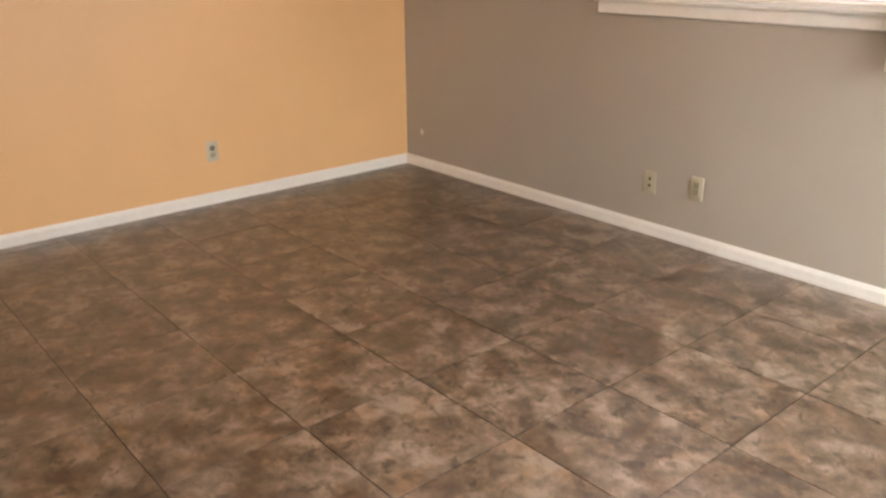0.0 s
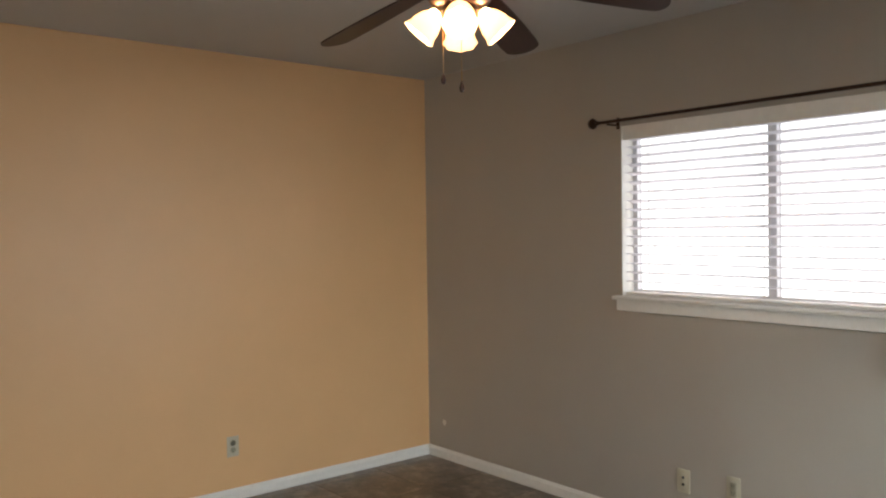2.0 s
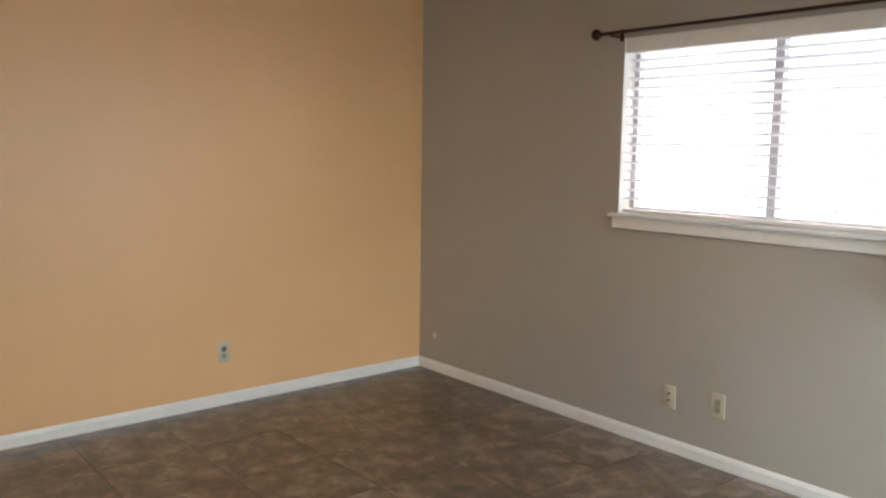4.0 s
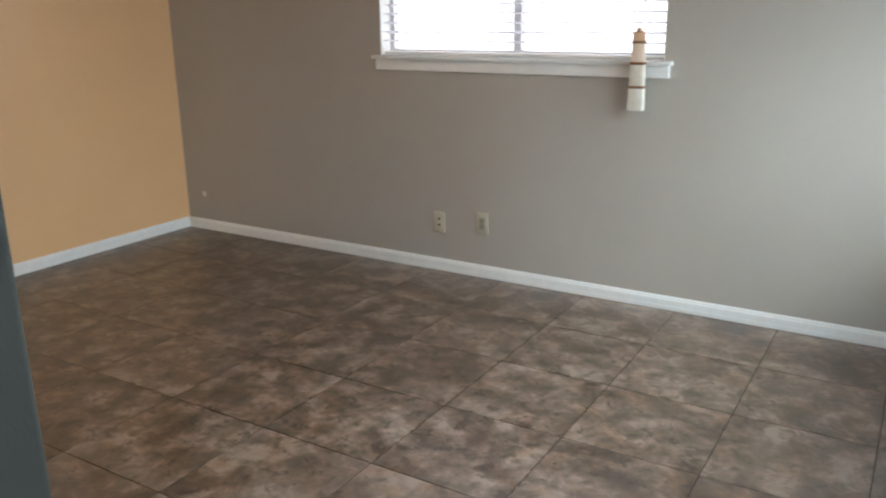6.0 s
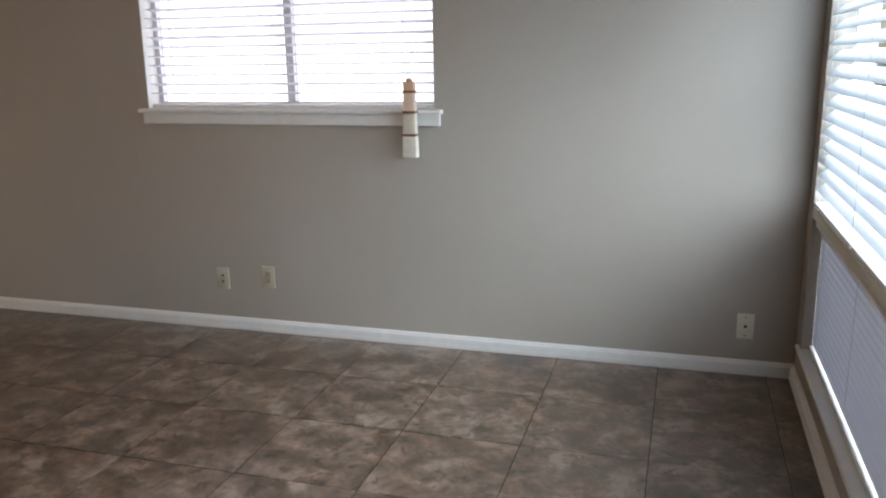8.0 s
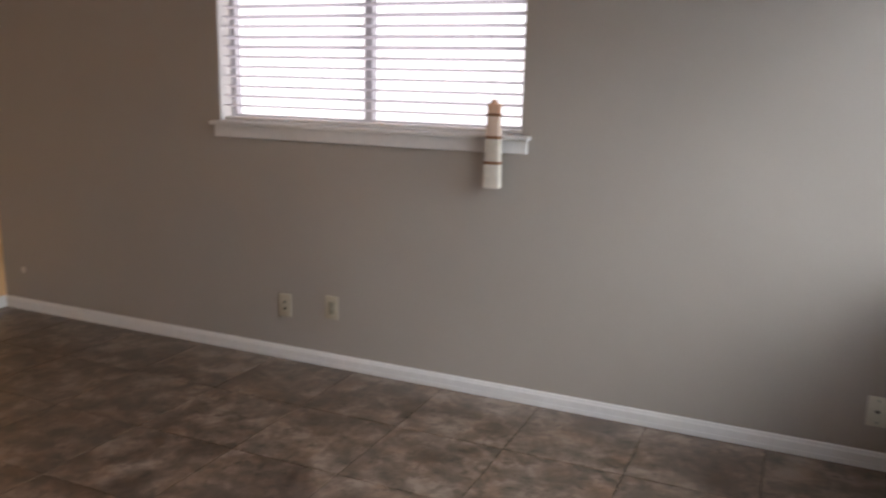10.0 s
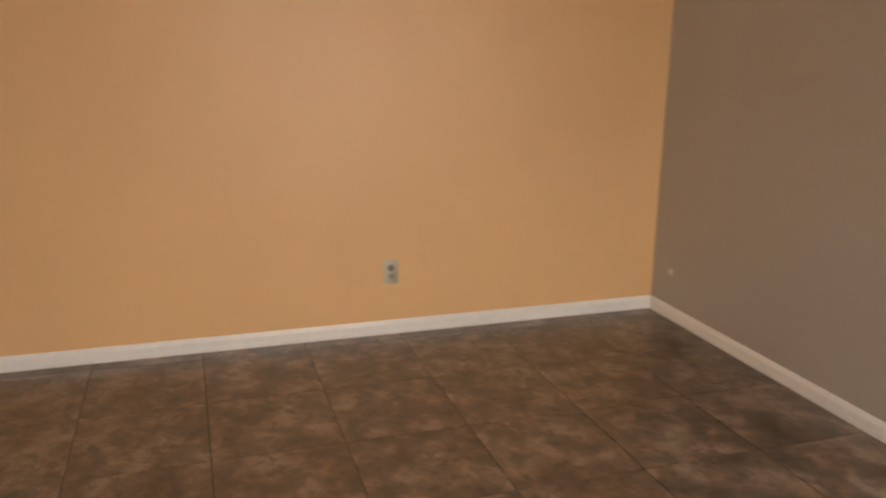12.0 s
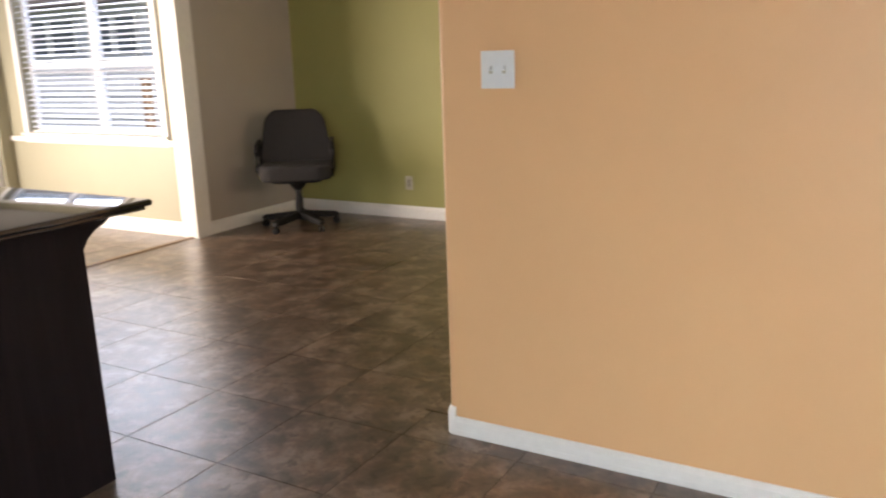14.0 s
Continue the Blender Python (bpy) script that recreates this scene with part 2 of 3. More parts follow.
def turned(profile, steps=24, m=None, bm=None):
    """A solid of revolution about z: profile is a list of (radius, height)."""
    bm = bm or bmesh.new()
    rings = []
    for r, z in profile:
        if r < 1e-6:
            rings.append([bm.verts.new((0, 0, z))])
        else:
            rings.append([bm.verts.new((r * math.cos(a), r * math.sin(a), z)) for a in (2 * math.pi * i / steps for i in range(steps))])
    for a, b in zip(rings, rings[1:]):
        for i in range(steps):
            j = (i + 1) % steps
            q = [a[i % len(a)], a[j % len(a)], b[j % len(b)], b[i % len(b)]]
            q = list(dict.fromkeys(q))
            if len(q) > 2:
                bm.faces.new(q)
    for ring in (rings[0], rings[-1]):
        if len(ring) > 1:
            bm.faces.new(ring)
    if m is not None:
        bmesh.ops.transform(bm, matrix=m, verts=[v for ring in rings for v in ring])
    bmesh.ops.recalc_face_normals(bm, faces=bm.faces[:])
    return bm


def prism(outline, depth, m=None, bevel=0.0):
    """Outline in x, z pushed along y by depth."""
    bm = bmesh.new()
    a = [bm.verts.new((x, 0, z)) for x, z in outline]
    b = [bm.verts.new((x, depth, z)) for x, z in outline]
    bm.faces.new(a), bm.faces.new(b[::-1])
    for i in range(len(a)):
        j = (i + 1) % len(a)
        bm.faces.new((a[j], a[i], b[i], b[j]))
    bmesh.ops.recalc_face_normals(bm, faces=bm.faces[:])
    if bevel:
        bmesh.ops.bevel(bm, geom=bm.edges[:], offset=bevel, segments=2, profile=0.5, affect="EDGES")
    if m is not None:
        bmesh.ops.transform(bm, matrix=m, verts=bm.verts[:])
    return bm


def tube(points, radius, steps=10):
    """A round bar along the points."""
    bm = bmesh.new()
    pts = [Vector(p) for p in points]
    rings = []
    for i, p in enumerate(pts):
        d = (pts[min(i + 1, len(pts) - 1)] - pts[max(i - 1, 0)]).normalized()
        q = d.to_track_quat("Z", "Y")
        rings.append([bm.verts.new(p + q @ Vector((radius * math.cos(2 * math.pi * k / steps), radius * math.sin(2 * math.pi * k / steps), 0))) for k in range(steps)])
    for a, b in zip(rings, rings[1:]):
        for k in range(steps):
            bm.faces.new((a[k], a[(k + 1) % steps], b[(k + 1) % steps], b[k]))
    bm.faces.new(rings[0][::-1]), bm.faces.new(rings[-1])
    bmesh.ops.recalc_face_normals(bm, faces=bm.faces[:])
    return bm


def mesh(name, bm, material, smooth=False):
    me = bpy.data.meshes.new(name)
    bm.to_mesh(me)
    bm.free()
    me.materials.append(material)
    if smooth:
        me.shade_smooth()
        me.set_sharp_from_angle(angle=radians(38))
    return me


def part(name, bm, material, parent, label="", smooth=False, m=None):
    ob = new(name, mesh(name, bm, material, smooth))
    ob.parent = parent
    if m is not None:
        ob.matrix_basis = m
    if label:
        ob["label"] = label
    return ob


def thing(name, label, category, m=None, group="", kind=""):
    ob = new(name)
    ob.empty_display_size = 0.05
    if m is not None:
        ob.matrix_basis = m
    return tagged(ob, label, category, group, kind)


def setting(name, bm, material, label, category, smooth=False):
    return tagged(new(name, mesh(name, bm, material, smooth)), label, category, kind="structure")


def pierced(us, zs, empty, depth, m):
    """A wall in its own x, z plane, depth thick along y, of the cells of a grid but for the empty ones."""
    bm = bmesh.new()
    vs = {}

    def v(i, k, s):
        if (i, k, s) not in vs:
            vs[i, k, s] = bm.verts.new((us[i], depth * s, zs[k]))
        return vs[i, k, s]

    cells = {(i, k) for i in range(len(us) - 1) for k in range(len(zs) - 1)} - set(empty)
    for i, k in cells:
        bm.faces.new((v(i, k, 0), v(i + 1, k, 0), v(i + 1, k + 1, 0), v(i, k + 1, 0)))
        bm.faces.new((v(i, k, 1), v(i, k + 1, 1), v(i + 1, k + 1, 1), v(i + 1, k, 1)))
        for di, dk, a, b in ((-1, 0, (i, k), (i, k + 1)), (1, 0, (i + 1, k), (i + 1, k + 1)), (0, -1, (i, k), (i + 1, k)), (0, 1, (i, k + 1), (i + 1, k + 1))):
            if (i + di, k + dk) not in cells:
                bm.faces.new((v(*a, 0), v(*b, 0), v(*b, 1), v(*a, 1)))
    bmesh.ops.recalc_face_normals(bm, faces=bm.faces[:])
    bmesh.ops.transform(bm, matrix=m, verts=bm.verts[:])
    return bm


H = 2.53            # ceiling height
WEST, EAST = 0.0, 4.82
GX, GY = -3.34, -6.93   # green wall, side wall of the nook
DX = -2.06          # dining wall with its window
SOUTH = -9.15
END = -3.52         # free end of the apricot wall

# ---- setting ----
floor = setting("floor", box(GX - 0.2, EAST + 0.2, SOUTH - 0.2, 0.2, -0.12, -0.0022), GROUT,
                "brown grout bed under mottled brown ceramic floor tiles", "floor")
setting("ceiling", boxes((GX - 0.2, EAST + 0.2, GY - 0.12, 0.2, H, H + 0.12), (DX - 0.14, EAST + 0.2, SOUTH - 0.2, GY - 0.12, H, H + 0.12)), CEILING,
        "flat off-white painted ceiling with fine texture", "ceiling")

W0, W1, WZ0, WZ1 = 1.636, 3.187, 1.165, 2.045
wall_north = setting("wall_north", pierced((GX - 0.2, -2.60, -0.80, W0, W1, EAST + 0.2), (0, WZ0 - 0.02, WZ1, H), ((1, 1), (3, 1)), 0.16, Matrix.Identity(4)),
    GREY, "warm grey painted wall with a wide window", "wall")


def rounded_wall(x0, x1, y0, y1, ends, r=0.022):
    """A wall whose upright edges at the y value ends are bullnosed."""
    bm = box(x0, x1, y0, y1, 0, H)
    es = [e for e in bm.edges if abs(e.verts[0].co.z - e.verts[1].co.z) > 1 and abs(e.verts[0].co.y - ends) < 1e-4]
    bmesh.ops.bevel(bm, geom=es, offset=r, segments=5, profile=0.5, affect="EDGES")
    return bm


wall_west = setting("wall_west", rounded_wall(-0.125, WEST, END, 0, END), ORANGE,
                    "apricot orange painted wall ending in a rounded corner", "wall", True)
E0, E1, EZ0, EZ1 = -0.13, -2.55, 0.185, 2.12
wall_east = setting("wall_east", pierced((SOUTH - 0.2, E1, E0, 0), (0, EZ0 - 0.02, EZ1, H), ((1, 1),), -0.16, pose(EAST, 0, 0, 0, 0, 90)),
    GREY, "warm grey painted wall with a tall low-silled window", "wall")
partition = setting("wall_hall", rounded_wall(3.545, 3.662, -6.2, -3.333, -3.333, 0.008), HALL_GREY,
                    "dark grey-green hall partition with rounded corner", "wall", True)
setting("wall_hall_end", box(3.665, EAST, -6.2, -6.08, 0, H), GREY, "plain grey wall closing the hall", "wall")
setting("wall_green", box(GX - 0.12, GX, GY, 0, 0, H), GREEN, "olive green painted accent wall in the nook", "wall")
setting("wall_nook_side", boxes((GX - 0.12, DX - 0.14, GY - 0.12, GY, 0, H), (DX - 0.14, DX, GY - 0.12, GY, 0, H)), GREY,
        "warm grey painted side wall of the nook", "wall")
D0, D1, DZ0, DZ1 = -7.19, -8.87, 0.79, 2.10
setting("wall_dining", pierced((SOUTH, D1, D0, GY - 0.12), (0, DZ0 - 0.02, DZ1, H), ((1, 1),), 0.14, pose(DX, 0, 0, 0, 0, 90)), BEIGE,
    "beige painted dining wall with a gridded window", "wall")
P0, P1, PZ = -1.95, 1.75, 2.05
setting("wall_south", pierced((DX - 0.14, P0, P1, EAST + 0.2), (0, PZ, H), ((1, 0),), -0.14, pose(0, SOUTH, 0)),
    BEIGE, "beige painted wall with a glazed patio door", "wall")
setting("wall_kitchen_end", box(3.42, 3.545, SOUTH, -6.2, 0, H), BEIGE, "plain beige wall closing the kitchen", "wall")


def skirting(name, a, b, normal, h=0.068, d=0.013, parent=None):
    """Moulded baseboard from a to b on a wall, standing out along normal."""
    a, b, n = Vector((*a, 0)), Vector((*b, 0)), Vector((*normal, 0))
    prof = ((0, 0.0005), (d, 0.0005), (d, h * 0.30), (d * 0.93, h * 0.33), (d * 0.93, h * 0.74), (d * 0.62, h * 0.84), (d * 0.5, h * 0.93), (d * 0.2, h), (0, h))
    bm = bmesh.new()
    rings = [[bm.verts.new(p + n * u + Vector((0, 0, z))) for u, z in prof] for p in (a, b)]
    k = len(prof)
    for i in range(k):
        bm.faces.new((rings[0][i], rings[0][(i + 1) % k], rings[1][(i + 1) % k], rings[1][i]))
    bm.faces.new(rings[0]), bm.faces.new(rings[1][::-1])
    bmesh.ops.recalc_face_normals(bm, faces=bm.faces[:])
    return tagged(new(name, mesh(name, bm, TRIM)), "white painted moulded baseboard along the wall", "baseboard", kind="structure")


skirting("baseboard", (0.0, 0.0), (EAST, 0.0), (0, -1))
skirting("baseboard", (0.0, END + 0.016), (0.0, -0.0135), (1, 0))
skirting("baseboard", (EAST, -0.0135), (EAST, -6.08), (-1, 0), 0.068, 0.021)
skirting("baseboard", (GX, GY), (GX, 0.0), (1, 0), 0.105)
skirting("baseboard", (GX + 0.0135, GY), (DX, GY), (0, 1), 0.105)
skirting("baseboard", (DX, GY - 0.15), (DX, SOUTH), (1, 0), 0.115)
skirting("baseboard", (-0.125, END + 0.02), (-0.125, 0.0), (-1, 0), 0.105)


def wrap_skirting():
    """Taller baseboard that wraps the rounded wall end."""
    bm = bmesh.new()
    h, d, r = 0.105, 0.013, 0.022
    path = [(0.0, END + 0.03)]
    for i in range(7):
        a = -i * math.pi / 12
        path.append((-r + r * math.cos(a), END + r + r * math.sin(a)))
    for i in range(7):
        a = -math.pi / 2 - i * math.pi / 12
        path.append((-0.125 + r + r * math.cos(a), END + r + r * math.sin(a)))
    cx, cy = -0.0625, END + 0.06
    prof = ((0, 0.0006), (d, 0.0006), (d, h * 0.78), (d * 0.5, h * 0.93), (0.001, h))
    rings = []
    for i, p in enumerate(path):
        q0, q1 = path[max(i - 1, 0)], path[min(i + 1, len(path) - 1)]
        t = Vector((q1[0] - q0[0], q1[1] - q0[1])).normalized()
        n = Vector((-t.y, t.x))
        if n.dot(Vector((p[0] - cx, p[1] - cy))) < 0:
            n = -n
        rings.append([bm.verts.new((p[0] + n.x * u, p[1] + n.y * u, z)) for u, z in prof])
    k = len(prof)
    for a, b in zip(rings, rings[1:]):
        for i in range(k):
            bm.faces.new((a[i], a[(i + 1) % k], b[(i + 1) % k], b[i]))
    bm.faces.new(rings[0]), bm.faces.new(rings[-1][::-1])
    bmesh.ops.recalc_face_normals(bm, faces=bm.faces[:])
    return tagged(new("baseboard", mesh("baseboard", bm, TRIM, True)), "taller white baseboard wrapped round the wall end", "baseboard", kind="structure")


wrap_skirting()

# ---- north window ----
window_1 = thing("window_1", "wide white two-pane sliding window set deep in the grey wall", "window", kind="structure")
FY0, FY1 = 0.095, 0.135
part("window_frame", boxes((W0, W0 + 0.03, FY0, FY1, WZ0, WZ1), (W1 - 0.03, W1, FY0, FY1, WZ0, WZ1),
                           (W0 + 0.03, W1 - 0.03, FY0, FY1, WZ0, WZ0 + 0.03), (W0 + 0.03, W1 - 0.03, FY0, FY1, WZ1 - 0.03, WZ1)), ALUMINIUM, window_1)
part("mullion", box(2.389, 2.433, FY0 - 0.004, FY1 + 0.004, WZ0 + 0.03, WZ1 - 0.03, 0.003), ALUMINIUM, window_1)
for x0, x1 in ((W0 + 0.03, 2.389), (2.433, W1 - 0.03)):
    pane = part("pane", box(x0, x1, 0.112, 0.117, WZ0 + 0.03, WZ1 - 0.03), GLASS, window_1)
    pane.visible_shadow = False
stool = part("window_sill", box(W0 - 0.035, W1 + 0.042, -0.045, 0.095, WZ0 - 0.0195, WZ0 - 0.0005, 0.005), TRIM, window_1, "white painted wooden sill board")
part("apron", box(W0 - 0.022, W1 + 0.03, -0.020, -0.0005, WZ0 - 0.077, WZ0 - 0.020, 0.004), TRIM, window_1)
part("reveal", boxes((W0, W0 + 0.004, 0.0006, 0.0945, WZ0, WZ1), (W1 - 0.004, W1, 0.0006, 0.0945, WZ0, WZ1)), TRIM, window_1)


def blind(name, label, width, z0, z1, pitch, depth, tilt, material, m, cords, bow=0.004, valance=0.07, sag=0.0, loose=1.4):
    """Slatted blind hanging in its own x, z plane, centred on x = 0; y points to the room."""
    b = thing(name, label, "blind", m)
    part("headrail", box(-width / 2, width / 2, -depth / 2, depth / 2, z1 - 0.045, z1, 0.003), TRIM, b)
    part("valance", box(-width / 2 - 0.004, width / 2 + 0.004, depth / 2 + 0.004, depth / 2 + 0.014, z1 - valance, z1 + 0.004, 0.003), TRIM, b)
    prof = [(-depth / 2 + depth * i / 6, bow * (1 - ((i - 3) / 3) ** 2)) for i in range(7)]
    th = 0.0028

    def slat_bm():
        bm = bmesh.new()
        rings = []
        for x in (-width / 2 + 0.004, width / 2 - 0.004):
            rings.append([bm.verts.new((x, y, z)) for y, z in prof] + [bm.verts.new((x, y, z - th)) for y, z in prof[::-1]])
        k = len(rings[0])
        for i in range(k):
            bm.faces.new((rings[0][i], rings[0][(i + 1) % k], rings[1][(i + 1) % k], rings[1][i]))
        bm.faces.new(rings[0]), bm.faces.new(rings[1][::-1])
        bmesh.ops.recalc_face_normals(bm, faces=bm.faces[:])
        return bm

    shared = mesh("slat", slat_bm(), material)
    z = z1 - 0.06
    rng = random.Random(len(name) + int(width * 100))
    while z > z0 + 0.03:
        s = new("slat", shared)
        s.parent = b
        s.matrix_basis = pose(0, 0, z + rng.uniform(-0.0008, 0.0008), tilt + rng.uniform(-loose, loose), rng.uniform(-sag, sag), 0)
        z -= pitch
    part("bottom_rail", box(-width / 2 + 0.004, width / 2 - 0.004, -depth / 2, depth / 2, z0 + 0.002, z0 + 0.018, 0.004), TRIM, b)
    for x in cords:
        part("cord_plug", box(x - 0.012, x + 0.012, depth / 2 - 0.002, depth / 2 + 0.006, z0 + 0.001, z0 + 0.012, 0.002), TRIM, b)
        bm = bmesh.new()
        for y in (-depth / 2 - 0.001, depth / 2 + 0.001):
            add_box(bm, x - 0.0012, x + 0.0012, y - 0.0006, y + 0.0006, z0 + 0.018, z1 - 0.045)
        part("ladder_cord", bm, CORD, b)
    return b


blind("window_blind", "white two-inch slatted blind with slats open on the window", W1 - W0 - 0.016, WZ0 + 0.002, WZ1 - 0.004, 0.0464, 0.05, 11.0,
      SLAT, pose(2.4115, 0.045, 0, 0, 0, 180), (-0.62, 0.0, 0.62), sag=0.12, loose=3.5)

# window added out of view as the opening for the nook's fill light
added_window = thing("added_window", "unseen white framed window added to let fill light into the nook", "window", kind="structure")
part("window_frame", boxes((-2.60, -2.57, FY0, FY1, WZ0, WZ1), (-0.83, -0.80, FY0, FY1, WZ0, WZ1), (-2.57, -0.83, FY0, FY1, WZ0 - 0.02, WZ0 + 0.03), (-2.57, -0.83, FY0, FY1, WZ1 - 0.03, WZ1)), VINYL, added_window)
pane = part("pane", box(-2.57, -0.83, 0.112, 0.117, WZ0 + 0.03, WZ1 - 0.03), GLASS, added_window)
pane.visible_shadow = False

# curtain rod
rod = thing("curtain_rod", "dark bronze curtain rod with ball finials above the window", "curtain rod", pose(0, 0, 0))
part("pole", tube(((1.56, -0.085, 2.062), (3.30, -0.085, 2.062)), 0.0085, 14), BRONZE, rod, smooth=True)
for x, s in ((1.56, -1), (3.30, 1)):
    part("finial", turned(((0.0, 0.0), (0.011, 0.001), (0.012, 0.010), (0.009, 0.014), (0.022, 0.022), (0.029, 0.036), (0.026, 0.050), (0.014, 0.060), (0.0, 0.062)), 20,
                          pose(x, -0.085, 2.062, 0, 90 * s, 0)), BRONZE, rod, smooth=True)
for x in (1.62, 3.24):
    bm = box(x - 0.010, x + 0.010, -0.004, -0.0003, 2.03, 2.09, 0.0015)
    add_box(bm, x - 0.005, x + 0.005, -0.088, -0.003, 2.044, 2.0525)
    part("bracket", bm, BRONZE, rod)

# ---- wrapped bundle on the blind cord ----
bundle = thing("hanging_bundle", "cream wrapped bundle with brown bands hanging before the sill", "bundle", pose(3.092, -0.076, 0.948))


def block(z0, z1, w0, w1, d0, d1):
    bm = bmesh.new()
    lo = [bm.verts.new((sx * w0 / 2, sy * d0 / 2, z0)) for sx, sy in ((-1, -1), (1, -1), (1, 1), (-1, 1))]
    hi = [bm.verts.new((sx * w1 / 2, sy * d1 / 2, z1)) for sx, sy in ((-1, -1), (1, -1), (1, 1), (-1, 1))]
    bm.faces.new(lo[::-1]), bm.faces.new(hi)
    for i in range(4):
        bm.faces.new((lo[i], lo[(i + 1) % 4], hi[(i + 1) % 4], hi[i]))
    bmesh.ops.bevel(bm, geom=bm.edges[:], offset=0.006, segments=3, profile=0.5, affect="EDGES")
    return bm


for z0, z1, w0, w1, mat, look_of in ((0.0, 0.104, 0.072, 0.066, CREAM, ""), (0.106, 0.208, 0.065, 0.060, BUFF, "buff middle segment"),
                                     (0.210, 0.300, 0.059, 0.054, BLUSH, "pale peach segment"), (0.302, 0.346, 0.053, 0.056, PEACH, "faded peach top segment")):
    part("segment", block(z0, z1, w0, w1, w0 * 0.6, w1 * 0.6), mat, bundle, look_of, True)
part("knot", turned(((0.0, 0.341), (0.012, 0.342), (0.017, 0.350), (0.014, 0.360), (0.0, 0.364)), 14), PEACH, bundle, smooth=True)
for z, w in ((0.105, 0.070), (0.209, 0.064), (0.301, 0.058)):
    part("band", box(-w / 2, w / 2, -w * 0.31, w * 0.31, z - 0.006, z + 0.006, 0.002), BAND, bundle)
part("cord", tube(((0, 0, 0.344), (0, 0.02, 0.42), (0, 0.118, 0.56), (0, 0.118, 1.06)), 0.0016, 6), CORD, bundle)


# ---- wall plates ----
def duplex(m, label, mat, style):
    """A wall plate in its own x, z plane facing -y."""
    t = thing("wall_outlet" if style in ("duplex", "block") else "jack_plate", label, "outlet", m)
    part("plate", box(-0.036, 0.036, -0.006, 0.0, -0.058, 0.058, 0.0028), mat, t, smooth=True)
    if style == "duplex":
        for z in (-0.0195, 0.0195):
            part("socket", turned(((0.0, 0.0018), (0.0165, 0.0018), (0.0172, 0.0), (0.0172, -0.003)), 20, pose(0, -0.0058, z, 90, 0, 0)), SOCKET_DARK if z > 0 else PLATE_GREYED, t, "dark brown upper socket" if z > 0 else "", True)
            bm = boxes((-0.0075, -0.0055, -0.0085, -0.0074, z - 0.002, z + 0.007), (0.0052, 0.0072, -0.0085, -0.0074, z - 0.002, z + 0.006), (-0.002, 0.002, -0.0085, -0.0074, z - 0.010, z - 0.006))
            part("slots", bm, SLOT, t)
        part("screw", turned(((0.0, 0.001), (0.003, 0.0006), (0.0032, -0.001)), 12, pose(0, -0.006, 0, 90, 0, 0)), SCREW, t)
    elif style == "block":
        part("socket", box(-0.0165, 0.0165, -0.009, -0.0055, -0.033, 0.033, 0.002), PLATE_GREYED, t)
        for z in (-0.017, 0.015):
            bm = boxes((-0.0075, -0.0055, -0.0098, -0.0088, z - 0.002, z + 0.007), (0.0052, 0.0072, -0.0098, -0.0088, z - 0.002, z + 0.006), (-0.002, 0.002, -0.0098, -0.0088, z - 0.010, z - 0.006))
            part("slots", bm, SLOT, t)
    else:
        for z in ((0.018, -0.016) if style == "two" else (0.0,)):
            part("jack", turned(((0.0, 0.007), (0.0035, 0.007), (0.005, 0.006), (0.0062, 0.003), (0.0075, 0.0)), 14, pose(0, -0.0058, z, 90, 0, 0)), SLOT, t, smooth=True)
        for z in (-0.042, 0.042):
            part("screw", turned(((0.0, 0.001), (0.003, 0.0006), (0.0032, -0.001)), 12, pose(0, -0.006, z, 90, 0, 0)), SCREW if style == "two" else SLOT, t)
    return t


duplex(pose(2.000, 0, 0.277), "ivory jack plate with two dark jacks on grey wall", PLATE_IVORY, "two")
duplex(pose(2.268, 0, 0.300), "ivory power outlet plate on grey wall", PLATE_IVORY, "block")
duplex(pose(4.606, 0, 0.224), "cream plate with a single dark jack on grey wall", PLATE_CREAM, "one")
duplex(pose(0, -1.425, 0.308, 0, 0, 90), "ivory duplex power outlet low on the apricot wall", PLATE_IVORY, "duplex")
duplex(pose(GX, -5.765, 0.30, 0, 0, 90), "cream power outlet low on the green wall", PLATE_IVORY, "block")
duplex(pose(DX, -7.06, 0.20, 0, 0, 90), "white power outlet beside the cased opening", PLATE_WHITE, "block")

switch = thing("light_switch", "white double toggle switch plate on the apricot wall", "light switch", pose(0, -3.303, 1.283, 0, 0, 90))
part("plate", box(-0.058, 0.058, -0.007, 0, -0.058, 0.058, 0.003), PLATE_WHITE, switch, smooth=True)
for x in (-0.023, 0.023):
    part("toggle", box(-0.005, 0.005, -0.016, 0.0, -0.004, 0.010, 0.0015), PLATE_WHITE, switch, m=pose(x, -0.006, 0, -18, 0, 0))
    part("toggle_slot", box(x - 0.0065, x + 0.0065, -0.0078, -0.0068, -0.012, 0.012), PLATE_IVORY, switch)
    for z in (-0.030, 0.030):
        part("screw", turned(((0.0, 0.001), (0.003, 0.0006), (0.0032, -0.001)), 12, pose(x, -0.007, z, 90, 0, 0)), PLATE_WHITE, switch)

spot = turned(((0.0, 0.0014), (0.012, 0.0012), (0.017, 0.0006), (0.019, 0.0)), 18, pose(0.163, -0.0002, 0.240, 90, 0, 0))
for v in spot.verts:
    v.co.z += 0.004 * math.sin(v.co.x * 260)
tagged(new("spackle_patch", mesh("spackle_patch", spot, SPACKLE, True)), "small pale dab of filler on the grey wall", "patch")

